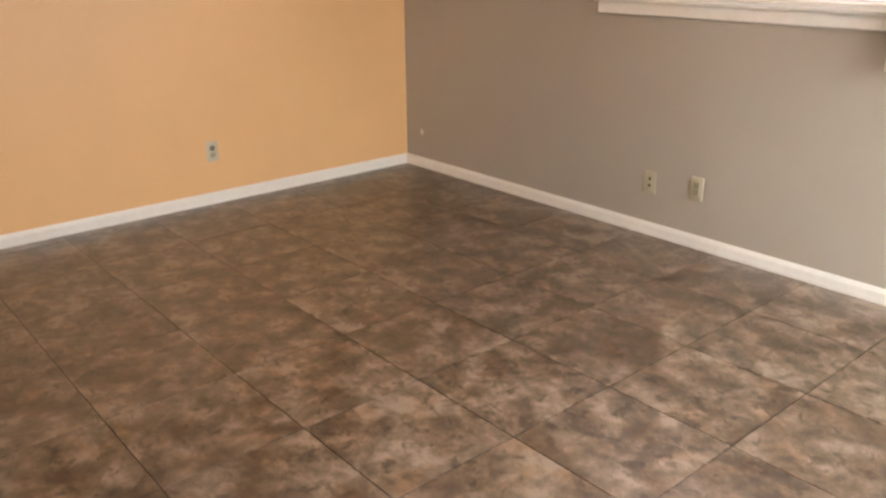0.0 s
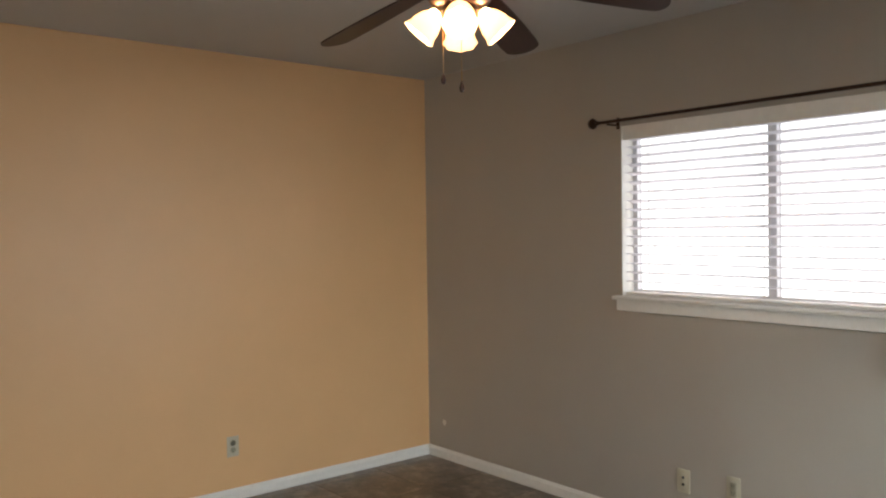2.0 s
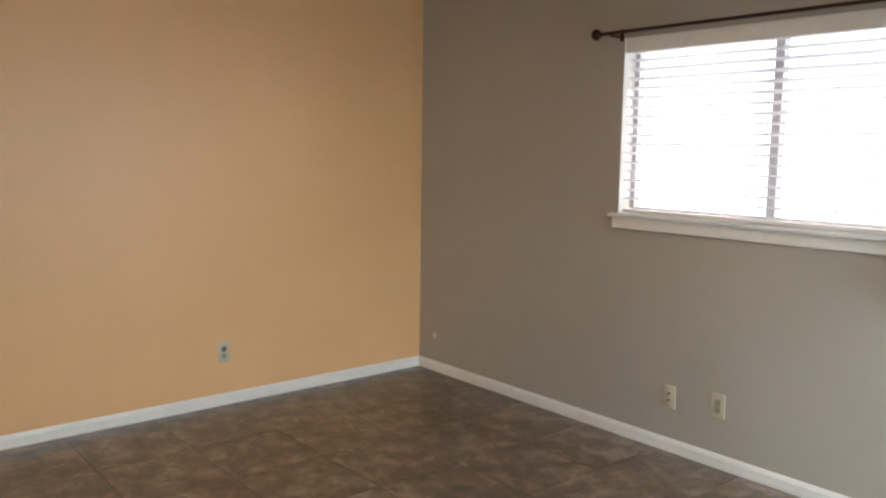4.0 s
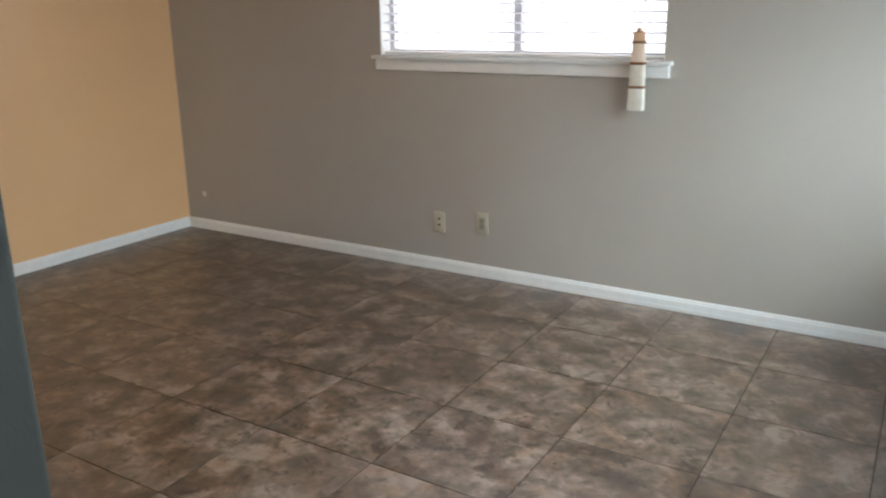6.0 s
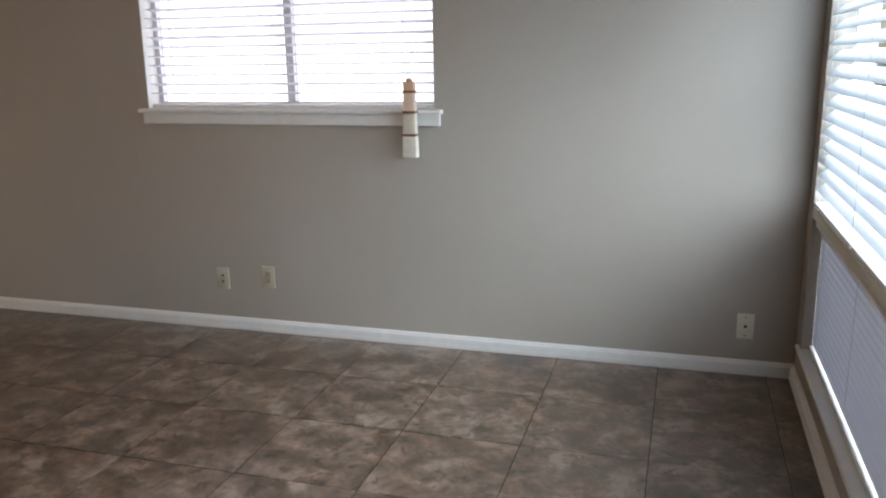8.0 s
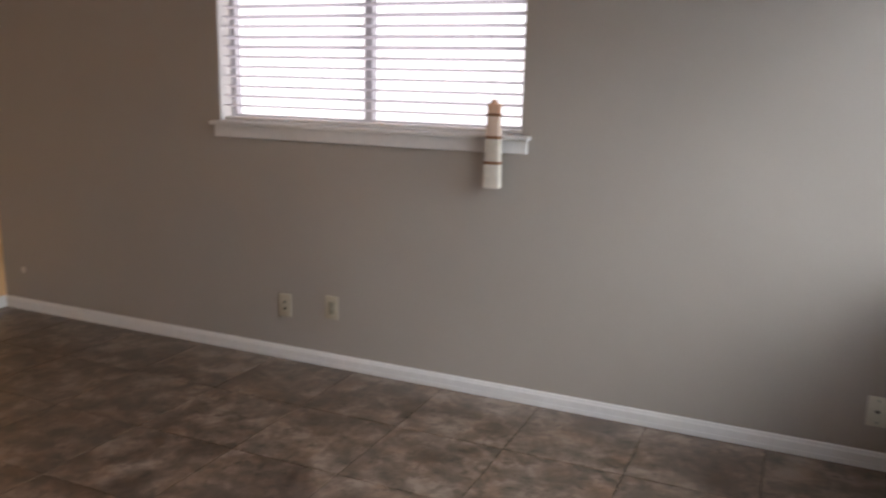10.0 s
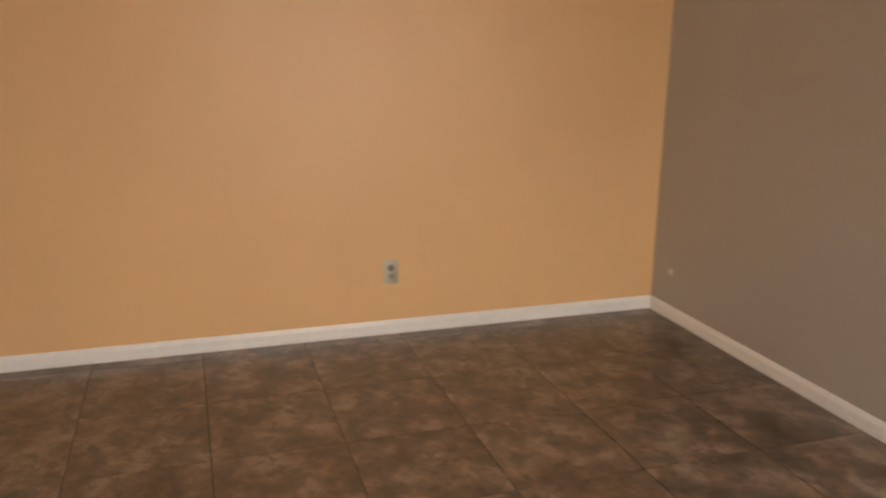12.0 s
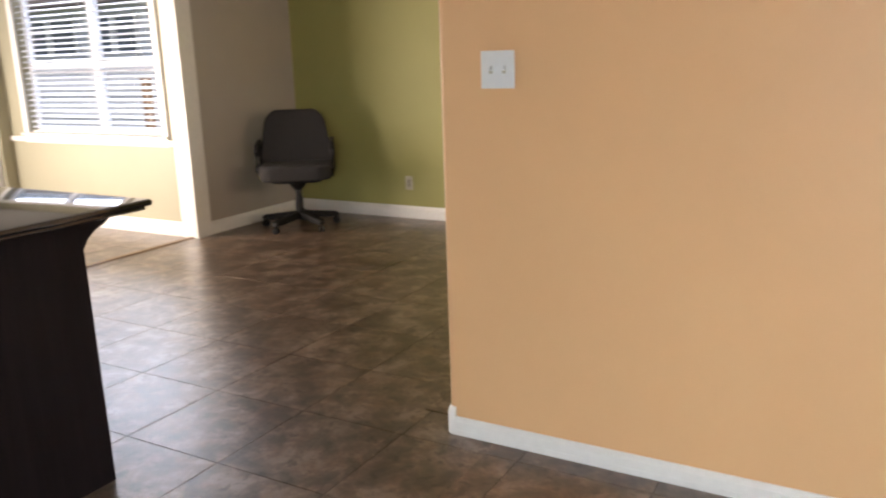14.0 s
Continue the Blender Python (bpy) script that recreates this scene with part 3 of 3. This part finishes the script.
# ---- ceiling fan ----
FANX, FANY = 2.36, -1.72
fan = thing("ceiling_fan", "dark five-blade ceiling fan with lit frosted glass shades", "ceiling fan", pose(FANX, FANY, 0))
part("canopy", turned(((0.0, H), (0.068, H - 0.0005), (0.066, H - 0.02), (0.05, H - 0.045), (0.02, H - 0.06), (0.0, H - 0.06)), 28), BRONZE, fan, smooth=True)
part("downrod", tube(((0, 0, H - 0.06), (0, 0, 2.33)), 0.012, 14), BRONZE, fan, smooth=True)
part("motor_housing", turned(((0.0, 2.345), (0.04, 2.345), (0.085, 2.325), (0.105, 2.29), (0.108, 2.25), (0.09, 2.225), (0.06, 2.215), (0.0, 2.215)), 32), BRONZE, fan, smooth=True)
part("switch_cup", turned(((0.0, 2.216), (0.058, 2.214), (0.062, 2.19), (0.055, 2.165), (0.03, 2.15), (0.0, 2.148)), 28), BRONZE, fan, smooth=True)


def blade_bm():
    """One blade along x with rounded tip, slightly pitched."""
    bm = bmesh.new()
    top, n = [], 10
    edge = [(0.17, -0.050), (0.30, -0.060), (0.45, -0.067), (0.57, -0.068)]
    tip = [(0.60 + 0.055 * math.sin(a), -0.068 * math.cos(a)) for a in (math.pi * i / n for i in range(1, n))]
    pts = edge + tip + [(x, -y) for x, y in edge[::-1]]
    a = [bm.verts.new((x, y, 0.003)) for x, y in pts]
    b = [bm.verts.new((x, y, -0.003)) for x, y in pts]
    bm.faces.new(a), bm.faces.new(b[::-1])
    for i in range(len(a)):
        j = (i + 1) % len(a)
        bm.faces.new((a[j], a[i], b[i], b[j]))
    bmesh.ops.recalc_face_normals(bm, faces=bm.faces[:])
    return bm


blade_mesh = mesh("blade", blade_bm(), BLADE)
iron_bm = boxes((0.085, 0.20, -0.012, 0.012, 0.0045, 0.010, 0.002), (0.18, 0.25, -0.034, 0.034, 0.0035, 0.007, 0.0015))
iron_mesh = mesh("blade_iron", iron_bm, BRONZE)
for i in range(5):
    ang = 44 + 72 * i
    bl = new("blade", blade_mesh)
    bl.parent = fan
    bl.matrix_basis = pose(0, 0, 2.320, 0, 0, ang) @ pose(0, 0, 0, 0, 10.5, 0) @ pose(0, 0, 0, -11, 0, 0)
    ir = new("blade_iron", iron_mesh)
    ir.parent = bl
    ir.matrix_basis = Matrix.Identity(4)
for i in range(4):
    ang = -41 + 90 * i
    arm = part("lamp_arm", tube(((0.03, 0, 2.19), (0.055, 0, 2.202), (0.072, 0, 2.198)), 0.008, 10), BRASS, fan, smooth=True, m=pose(0, 0, 0, 0, 0, ang))
    m = pose(0, 0, 0, 0, 0, ang) @ pose(0.070, 0, 2.200, 0, -42, 0) @ pose(0, 0, 0, 180, 0, 0)
    prof = ((0.020, -0.002), (0.026, 0.008), (0.043, 0.030), (0.054, 0.058), (0.056, 0.078), (0.064, 0.098), (0.062, 0.099), (0.053, 0.080), (0.050, 0.058), (0.039, 0.032), (0.022, 0.012))
    bm = turned([(a * 0.86, z * 0.92) for a, z in prof], 28)
    for v in bm.verts:
        if v.co.z > 0.084:
            k = 1 + 0.05 * math.cos(8 * math.atan2(v.co.y, v.co.x))
            v.co.x *= k
            v.co.y *= k
    bmesh.ops.delete(bm, geom=[f for f in bm.faces if len(f.verts) > 8], context="FACES")
    sh = part("shade", bm, SHADE, fan, "frosted fluted glass shade, lit", True, m)
    part("bulb", turned(((0.0, 0.004), (0.012, 0.006), (0.014, 0.02), (0.024, 0.045), (0.026, 0.058), (0.018, 0.074), (0.0, 0.08)), 18), BULB, sh, smooth=True)
for x, y, z in ((-0.035, -0.041, 1.988), (0.038, -0.028, 1.954)):
    part("pull_chain", tube(((x, y, 2.16), (x, y, z + 0.02)), 0.0012, 6), BRASS, fan)
    part("pull_knob", turned(((0.0, z - 0.014), (0.006, z - 0.010), (0.009, z), (0.006, z + 0.012), (0.002, z + 0.022), (0.0, z + 0.023)), 14, pose(x, y, 0)), BLADE, fan, smooth=True)

# ---- east window ----
window_2 = thing("window_2", "tall white window with low sill and middle rail", "window", kind="structure")
part("window_frame", boxes((EAST + 0.09, EAST + 0.13, E0 - 0.04, E0, EZ0, EZ1), (EAST + 0.09, EAST + 0.13, E1, E1 + 0.04, EZ0, EZ1),
                           (EAST + 0.09, EAST + 0.13, E1 + 0.04, E0 - 0.04, EZ0, EZ0 + 0.04), (EAST + 0.09, EAST + 0.13, E1 + 0.04, E0 - 0.04, EZ1 - 0.04, EZ1)), VINYL, window_2)
part("middle_rail", box(EAST - 0.001, EAST + 0.13, E1, E0, 0.745, 0.79, 0.004), CREAM_TRIM, window_2, "cream painted middle rail")
for z0, z1 in ((EZ0 + 0.04, 0.745), (0.79, EZ1 - 0.04)):
    pane = part("pane", box(EAST + 0.107, EAST + 0.112, E1 + 0.04, E0 - 0.04, z0, z1), GLASS, window_2)
    pane.visible_shadow = False
part("window_sill", box(EAST - 0.016, EAST + 0.09, E1 - 0.04, E0 + 0.06, EZ0 - 0.0195, EZ0 - 0.0005, 0.005), TRIM, window_2, "white painted low sill board")
blind("window_blind", "white slatted blind half open on the upper tall window", E0 - E1 - 0.003, 0.795, EZ1 - 0.004, 0.056, 0.062, -40, SLAT_THIN,
      pose(EAST + 0.028, (E0 + E1) / 2, 0, 0, 0, 90), (-1.05, -0.4, 0.4, 1.05))
blind("window_blind", "white slatted blind closed on the lower tall window", E0 - E1 - 0.003, EZ0 + 0.002, 0.740, 0.030, 0.0345, -82, SLAT_CLOSED,
      pose(EAST + 0.045, (E0 + E1) / 2, 0, 0, 0, 90), (-1.05, -0.4, 0.4, 1.05), valance=0.03)

# ---- bar ----
bar = thing("breakfast_bar", "espresso dark bar with polished black granite top", "bar", pose(0.79, -4.345, 0))
part("body", box(0, 0.74, -2.6, 0, 0.0, 0.885, 0.004), ESPRESSO, bar)
corbel = [(0.012, 0.70)] + [(-0.11 + 0.115 * math.cos(a), 0.745 + 0.105 * math.sin(a)) for a in (0.0, 0.35, 0.7, 1.05, 1.35)] + [(-0.115, 0.868), (-0.115, 0.884), (0.012, 0.884)]
for y in (-0.06, -1.2, -2.4):
    part("corbel", prism(corbel, 0.055, pose(0, y, 0), 0.003), ESPRESSO, bar)
part("countertop", boxes((-0.185, 0.86, -2.75, 0.115, 0.8985, 0.920, 0.009), (-0.168, 0.84, -2.73, 0.098, 0.8855, 0.8983, 0.005)), GRANITE, bar, "polished black granite top with a stepped edge", True)

# ---- dining side ----
setting("trim", boxes((DX + 0.0005, DX + 0.019, GY - 0.145, GY - 0.002, 0, 2.12), (DX - 0.13, DX + 0.019, GY + 0.0005, GY + 0.018, 0, 2.12)), TRIM, "white painted casing round the opening corner", "trim")
setting("chair_rail", boxes((DX + 0.0005, DX + 0.020, D0 + 0.06, GY - 0.146, 0.715, 0.755), (DX + 0.0005, DX + 0.020, SOUTH, D1 - 0.06, 0.715, 0.755)), TRIM, "white chair rail on the dining wall", "trim")
setting("threshold", prism(((0.0, 0.0005), (0.07, 0.0005), (0.055, 0.009), (0.015, 0.009)), 5.4, pose(DX, GY - 0.02, 0, 0, 0, -90)), STRIP, "low wooden threshold strip across the tiles", "threshold")
window_3 = thing("window_3", "white gridded double-hung dining window", "window", kind="structure")
part("window_frame", boxes((DX - 0.12, DX - 0.07, D0 - 0.04, D0, DZ0, DZ1), (DX - 0.12, DX - 0.07, D1, D1 + 0.04, DZ0, DZ1),
                           (DX - 0.12, DX - 0.07, D1 + 0.04, D0 - 0.04, DZ0, DZ0 + 0.04), (DX - 0.12, DX - 0.07, D1 + 0.04, D0 - 0.04, DZ1 - 0.04, DZ1)), VINYL, window_3)
part("mullion", box(DX - 0.125, DX - 0.065, -8.005, -7.935, DZ0 + 0.04, DZ1 - 0.04, 0.004), VINYL, window_3)
for y0, y1 in ((D1 + 0.04, -8.005), (-7.935, D0 - 0.04)):
    part("meeting_rail", box(DX - 0.118, DX - 0.072, y0, y1, 1.325, 1.375, 0.003), VINYL, window_3)
    part("muntin", box(DX - 0.105, DX - 0.085, y0, y1, 1.62, 1.64), VINYL, window_3)
    pane = part("pane", box(DX - 0.102, DX - 0.098, y0, y1, DZ0 + 0.04, DZ1 - 0.04), GLASS, window_3)
    pane.visible_shadow = False
part("casing", boxes((DX + 0.0005, DX + 0.018, D0, D0 + 0.06, DZ0, DZ1 + 0.06), (DX + 0.0005, DX + 0.018, D1 - 0.06, D1, DZ0, DZ1 + 0.06), (DX + 0.0005, DX + 0.018, D1, D0, DZ1, DZ1 + 0.06)), TRIM, window_3)
part("window_sill", box(DX - 0.07, DX + 0.045, D1 - 0.08, D0 + 0.07, DZ0 - 0.0195, DZ0 - 0.0005, 0.005), TRIM, window_3)
part("apron", box(DX + 0.0005, DX + 0.018, D1 - 0.06, D0 + 0.06, DZ0 - 0.085, DZ0 - 0.02, 0.003), TRIM, window_3)
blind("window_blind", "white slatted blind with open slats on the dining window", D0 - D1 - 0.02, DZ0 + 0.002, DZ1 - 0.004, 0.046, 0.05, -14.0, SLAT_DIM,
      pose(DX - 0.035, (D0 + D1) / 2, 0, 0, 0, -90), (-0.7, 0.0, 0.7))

door_1 = thing("door_1", "white framed glazed sliding patio door", "door", kind="structure")
yy = SOUTH - 0.10
part("door_frame", boxes((P0, P0 + 0.05, yy - 0.04, yy + 0.06, 0, PZ), (P1 - 0.05, P1, yy - 0.04, yy + 0.06, 0, PZ), (P0 + 0.05, P1 - 0.05, yy - 0.04, yy + 0.06, PZ - 0.05, PZ), (P0 + 0.05, P1 - 0.05, yy - 0.04, yy + 0.06, 0, 0.03)), VINYL, door_1)
for x0, x1, o in ((P0 + 0.05, -0.08, 0.02), (-0.12, P1 - 0.05, -0.012)):
    part("stile", boxes((x0, x0 + 0.06, yy + o - 0.015, yy + o + 0.015, 0.03, PZ - 0.05), (x1 - 0.06, x1, yy + o - 0.015, yy + o + 0.015, 0.03, PZ - 0.05),
                        (x0 + 0.06, x1 - 0.06, yy + o - 0.015, yy + o + 0.015, 0.03, 0.11), (x0 + 0.06, x1 - 0.06, yy + o - 0.015, yy + o + 0.015, PZ - 0.12, PZ - 0.05)), VINYL, door_1)
    pane = part("pane", box(x0 + 0.06, x1 - 0.06, yy + o - 0.003, yy + o + 0.003, 0.11, PZ - 0.12), GLASS, door_1)
    pane.visible_shadow = False
part("door_handle", tube(((P0 + 0.10, yy + 0.036, 0.95), (P0 + 0.10, yy + 0.07, 0.97), (P0 + 0.10, yy + 0.07, 1.13), (P0 + 0.10, yy + 0.036, 1.15)), 0.009, 10), BLACK_METAL, door_1, smooth=True)

# ---- office chair ----
chair = thing("office_chair", "charcoal fabric office swivel chair on a five-star base", "office chair", pose(-2.70, -6.43, 0, 0, 0, 126))


def cushion(w, d, h, r, puff=0.012, m=None):
    bm = bmesh.new()
    add_box(bm, -w / 2, w / 2, -d / 2, d / 2, 0, h)
    es = [e for e in bm.edges if abs(e.verts[0].co.z - e.verts[1].co.z) > h / 2]
    bmesh.ops.bevel(bm, geom=es, offset=r, segments=8, profile=0.5, affect="EDGES")
    es = [e for e in bm.edges if abs(e.verts[0].co.z - e.verts[1].co.z) < 1e-5]
    bmesh.ops.bevel(bm, geom=es, offset=min(0.022, h * 0.4), segments=4, profile=0.5, affect="EDGES")
    if m is not None:
        bmesh.ops.transform(bm, matrix=m, verts=bm.verts[:])
    return bm


# the seat faces local -y
part("seat", cushion(0.56, 0.50, 0.125, 0.11), FABRIC, chair, smooth=True, m=pose(0, -0.03, 0.412))
part("seat_pan", cushion(0.40, 0.38, 0.03, 0.08), BLACK_PLASTIC, chair, smooth=True, m=pose(0, 0, 0.385))
back = cushion(0.58, 0.46, 0.085, 0.10)
for v in back.verts:
    k = (v.co.y + 0.23) / 0.46
    v.co.x *= 1.0 - 0.24 * k * k
    v.co.y -= 0.22 * v.co.x * v.co.x * (1.0 if k > 0.5 else 0.0)
    v.co.z += 0.30 * v.co.x * v.co.x
part("backrest", back, FABRIC, chair, smooth=True, m=pose(0, 0.13, 0.495, 82, 0, 0) @ pose(0, 0.225, -0.035))
part("back_bar", tube(((0, 0.05, 0.415), (0, 0.25, 0.415), (0, 0.29, 0.45), (0, 0.275, 0.70)), 0.017, 10), BLACK_METAL, chair, smooth=True)
for s in (-1, 1):
    part("armrest", tube(((s * 0.18, 0.0, 0.418), (s * 0.280, -0.06, 0.432), (s * 0.292, -0.14, 0.50), (s * 0.292, -0.15, 0.64), (s * 0.292, -0.12, 0.685), (s * 0.292, 0.10, 0.70), (s * 0.292, 0.14, 0.66), (s * 0.285, 0.10, 0.47), (s * 0.20, 0.05, 0.418)), 0.021, 10), BLACK_PLASTIC, chair, smooth=True)
part("gas_column", turned(((0.0, 0.09), (0.034, 0.09), (0.032, 0.25), (0.024, 0.254), (0.024, 0.31), (0.035, 0.315), (0.085, 0.38), (0.085, 0.386), (0.0, 0.386)), 20), BLACK_METAL, chair, smooth=True)
part("hub", turned(((0.0, 0.075), (0.045, 0.077), (0.048, 0.12), (0.035, 0.135), (0.0, 0.135)), 20), BLACK_PLASTIC, chair, smooth=True)
for i in range(5):
    a = 18 + 72 * i
    leg = [(0.03, 0.075), (0.30, 0.058), (0.330, 0.072), (0.315, 0.098), (0.03, 0.135)]
    part("base_leg", prism(leg, 0.052, pose(0, -0.026, 0), 0.008), BLACK_PLASTIC, chair, m=pose(0, 0, 0, 0, 0, a))
    cm = pose(0, 0, 0, 0, 0, a) @ pose(0.305, 0, 0.0265, 0, 0, 37 * i)
    caster = part("caster", box(-0.008, 0.020, -0.006, 0.006, 0.012, 0.052, 0.003), BLACK_PLASTIC, chair, m=cm)
    for y in (-0.016, 0.016):
        part("wheel", turned(((0.0, -0.008), (0.022, -0.008), (0.0255, -0.004), (0.0255, 0.004), (0.022, 0.008), (0.0, 0.008)), 18, pose(0, y, 0, 90, 0, 0)), BLACK_PLASTIC, caster, smooth=True)

# ---- outside ----
setting("ground", box(-400, 400, -400, 400, -0.5, -0.14), GRASS, "mown green lawn around the house", "ground")
setting("pavement", box(-8.5, DX - 0.16, -16.0, GY - 0.14, -0.14, -0.03, 0.01), CONCRETE, "pale concrete slab outside the dining window", "pavement")
setting("exterior_siding", box(GX - 0.12, DX - 0.142, GY - 0.136, GY - 0.1205, 0, H), SIDING, "pale blue-grey siding on the outside of the nook", "siding")
house = thing("neighbour_house", "pale blue-grey sided neighbour house with a shingle roof", "house", pose(-14, -20, -0.14))
part("wall", box(-3, 3, -6, 6, 0, 2.9), SIDING, house)
part("roof", prism(((-3.6, 2.9), (3.6, 2.9), (0, 4.7)), 13, pose(0, -6.5, 0)), ROOF, house)
for y, w in ((-1.1, 2.1), (1.3, 1.7)):
    win = part("window", boxes((3.0005, 3.05, y - w / 2, y - w / 2 + 0.09, 1.75, 2.6), (3.0005, 3.05, y + w / 2 - 0.09, y + w / 2, 1.75, 2.6), (3.0005, 3.05, y - 0.12, y + 0.12, 1.75, 2.6),
                               (3.0005, 3.055, y - w / 2, y + w / 2, 2.6, 2.69), (3.0005, 3.07, y - w / 2 - 0.05, y + w / 2 + 0.05, 1.66, 1.75)), VINYL, house)
    for y0, y1 in ((y - w / 2 + 0.09, y - 0.12), (y + 0.12, y + w / 2 - 0.09)):
        part("pane", box(3.0005, 3.02, y0, y1, 1.75, 2.6), DARK_PANE, win)
for i in range(9):
    part("siding_board", prism(((3.0002, 0.0), (3.03, 0.0), (3.012, 0.175), (3.0002, 0.175)), 12, pose(0, -6, 0.05 + 0.178 * i)), SIDING, house)
post = thing("wooden_post", "weathered brown wooden post on the concrete outside", "post", pose(-6.0, -11.95, -0.0295))
part("shaft", box(-0.055, 0.055, -0.055, 0.055, 0, 1.14, 0.008), STRIP, post)
part("cap", box(-0.065, 0.065, -0.065, 0.065, 1.14, 1.175, 0.008), STRIP, post)

# ---- floor tiles ----
TX, TY, GAP = 0.461, 0.4565, 0.0035
tx0, ty0 = 3.3215 - 15 * TX, -0.929 + 3 * TY


def tile_bm(w, d, h=0.008, ch=0.0004):
    bm = bmesh.new()
    lo = [bm.verts.new((sx * w / 2, sy * d / 2, -h)) for sx, sy in ((-1, -1), (1, -1), (1, 1), (-1, 1))]
    mid = [bm.verts.new((sx * w / 2, sy * d / 2, -ch)) for sx, sy in ((-1, -1), (1, -1), (1, 1), (-1, 1))]
    hi = [bm.verts.new((sx * (w / 2 - ch), sy * (d / 2 - ch), 0)) for sx, sy in ((-1, -1), (1, -1), (1, 1), (-1, 1))]
    bm.faces.new(hi)
    for a, b in ((lo, mid), (mid, hi)):
        for i in range(4):
            bm.faces.new((a[i], a[(i + 1) % 4], b[(i + 1) % 4], b[i]))
    return bm


full = mesh("tile", tile_bm(TX - GAP, TY - GAP), TILE)
cut = {}


def clip_span(a, b, lo, hi):
    return max(a, lo), min(b, hi)


def lay(x0, x1, y0, y1, rng):
    """Tiles over one rectangle of the plan, cut at its edges."""
    i0, i1 = math.floor((x0 - tx0) / TX), math.ceil((x1 - tx0) / TX)
    j0, j1 = math.floor((ty0 - y1) / TY), math.ceil((ty0 - y0) / TY)
    for i in range(i0, i1):
        for j in range(j0, j1):
            a, b = clip_span(tx0 + i * TX + GAP / 2, tx0 + (i + 1) * TX - GAP / 2, x0, x1)
            c, d = clip_span(ty0 - (j + 1) * TY + GAP / 2, ty0 - j * TY - GAP / 2, y0, y1)
            if b - a < 0.01 or d - c < 0.01:
                continue
            w, h = round(b - a, 3), round(d - c, 3)
            if abs(w - (TX - GAP)) < 0.002 and abs(h - (TY - GAP)) < 0.002:
                me = full
            else:
                me = cut.get((w, h)) or cut.setdefault((w, h), mesh("tile", tile_bm(w, h), TILE))
            t = new("tile", me)
            t.parent = floor
            t.matrix_basis = pose((a + b) / 2, (c + d) / 2, rng.uniform(-0.0003, 0.0001), rng.uniform(-0.03, 0.03), rng.uniform(-0.03, 0.03), 0)


dice = random.Random(5)
lay(0.002, EAST - 0.002, -3.33, -0.002, dice)
lay(3.667, EAST - 0.002, -4.6, -3.33, dice)
lay(-0.12, 3.543, -3.70, -3.33, dice)
lay(GX + 0.002, 1.7, GY, -3.70, dice)


def far_tiles():
    bm = bmesh.new()
    for x0, x1, y0, y1 in ((1.7, 3.54, SOUTH, -3.70), (DX, 1.7, SOUTH, GY), (GX, -0.127, -3.70, -0.002), (3.667, EAST, -6.08, -4.6)):
        x = x0
        while x < x1 - 0.02:
            y = y0
            while y < y1 - 0.02:
                a, b, c, d = x + GAP / 2, min(x + TX, x1) - GAP / 2, y + GAP / 2, min(y + TY, y1) - GAP / 2
                vs = [bm.verts.new(p) for p in ((a, c, 0), (b, c, 0), (b, d, 0), (a, d, 0))]
                lo = [bm.verts.new(p) for p in ((a, c, -0.008), (b, c, -0.008), (b, d, -0.008), (a, d, -0.008))]
                bm.faces.new(vs)
                for i in range(4):
                    bm.faces.new((lo[i], lo[(i + 1) % 4], vs[(i + 1) % 4], vs[i]))
                y += TY
            x += TX
    return bm


part("tile_field", far_tiles(), TILE, floor)["kind"] = "stuff"
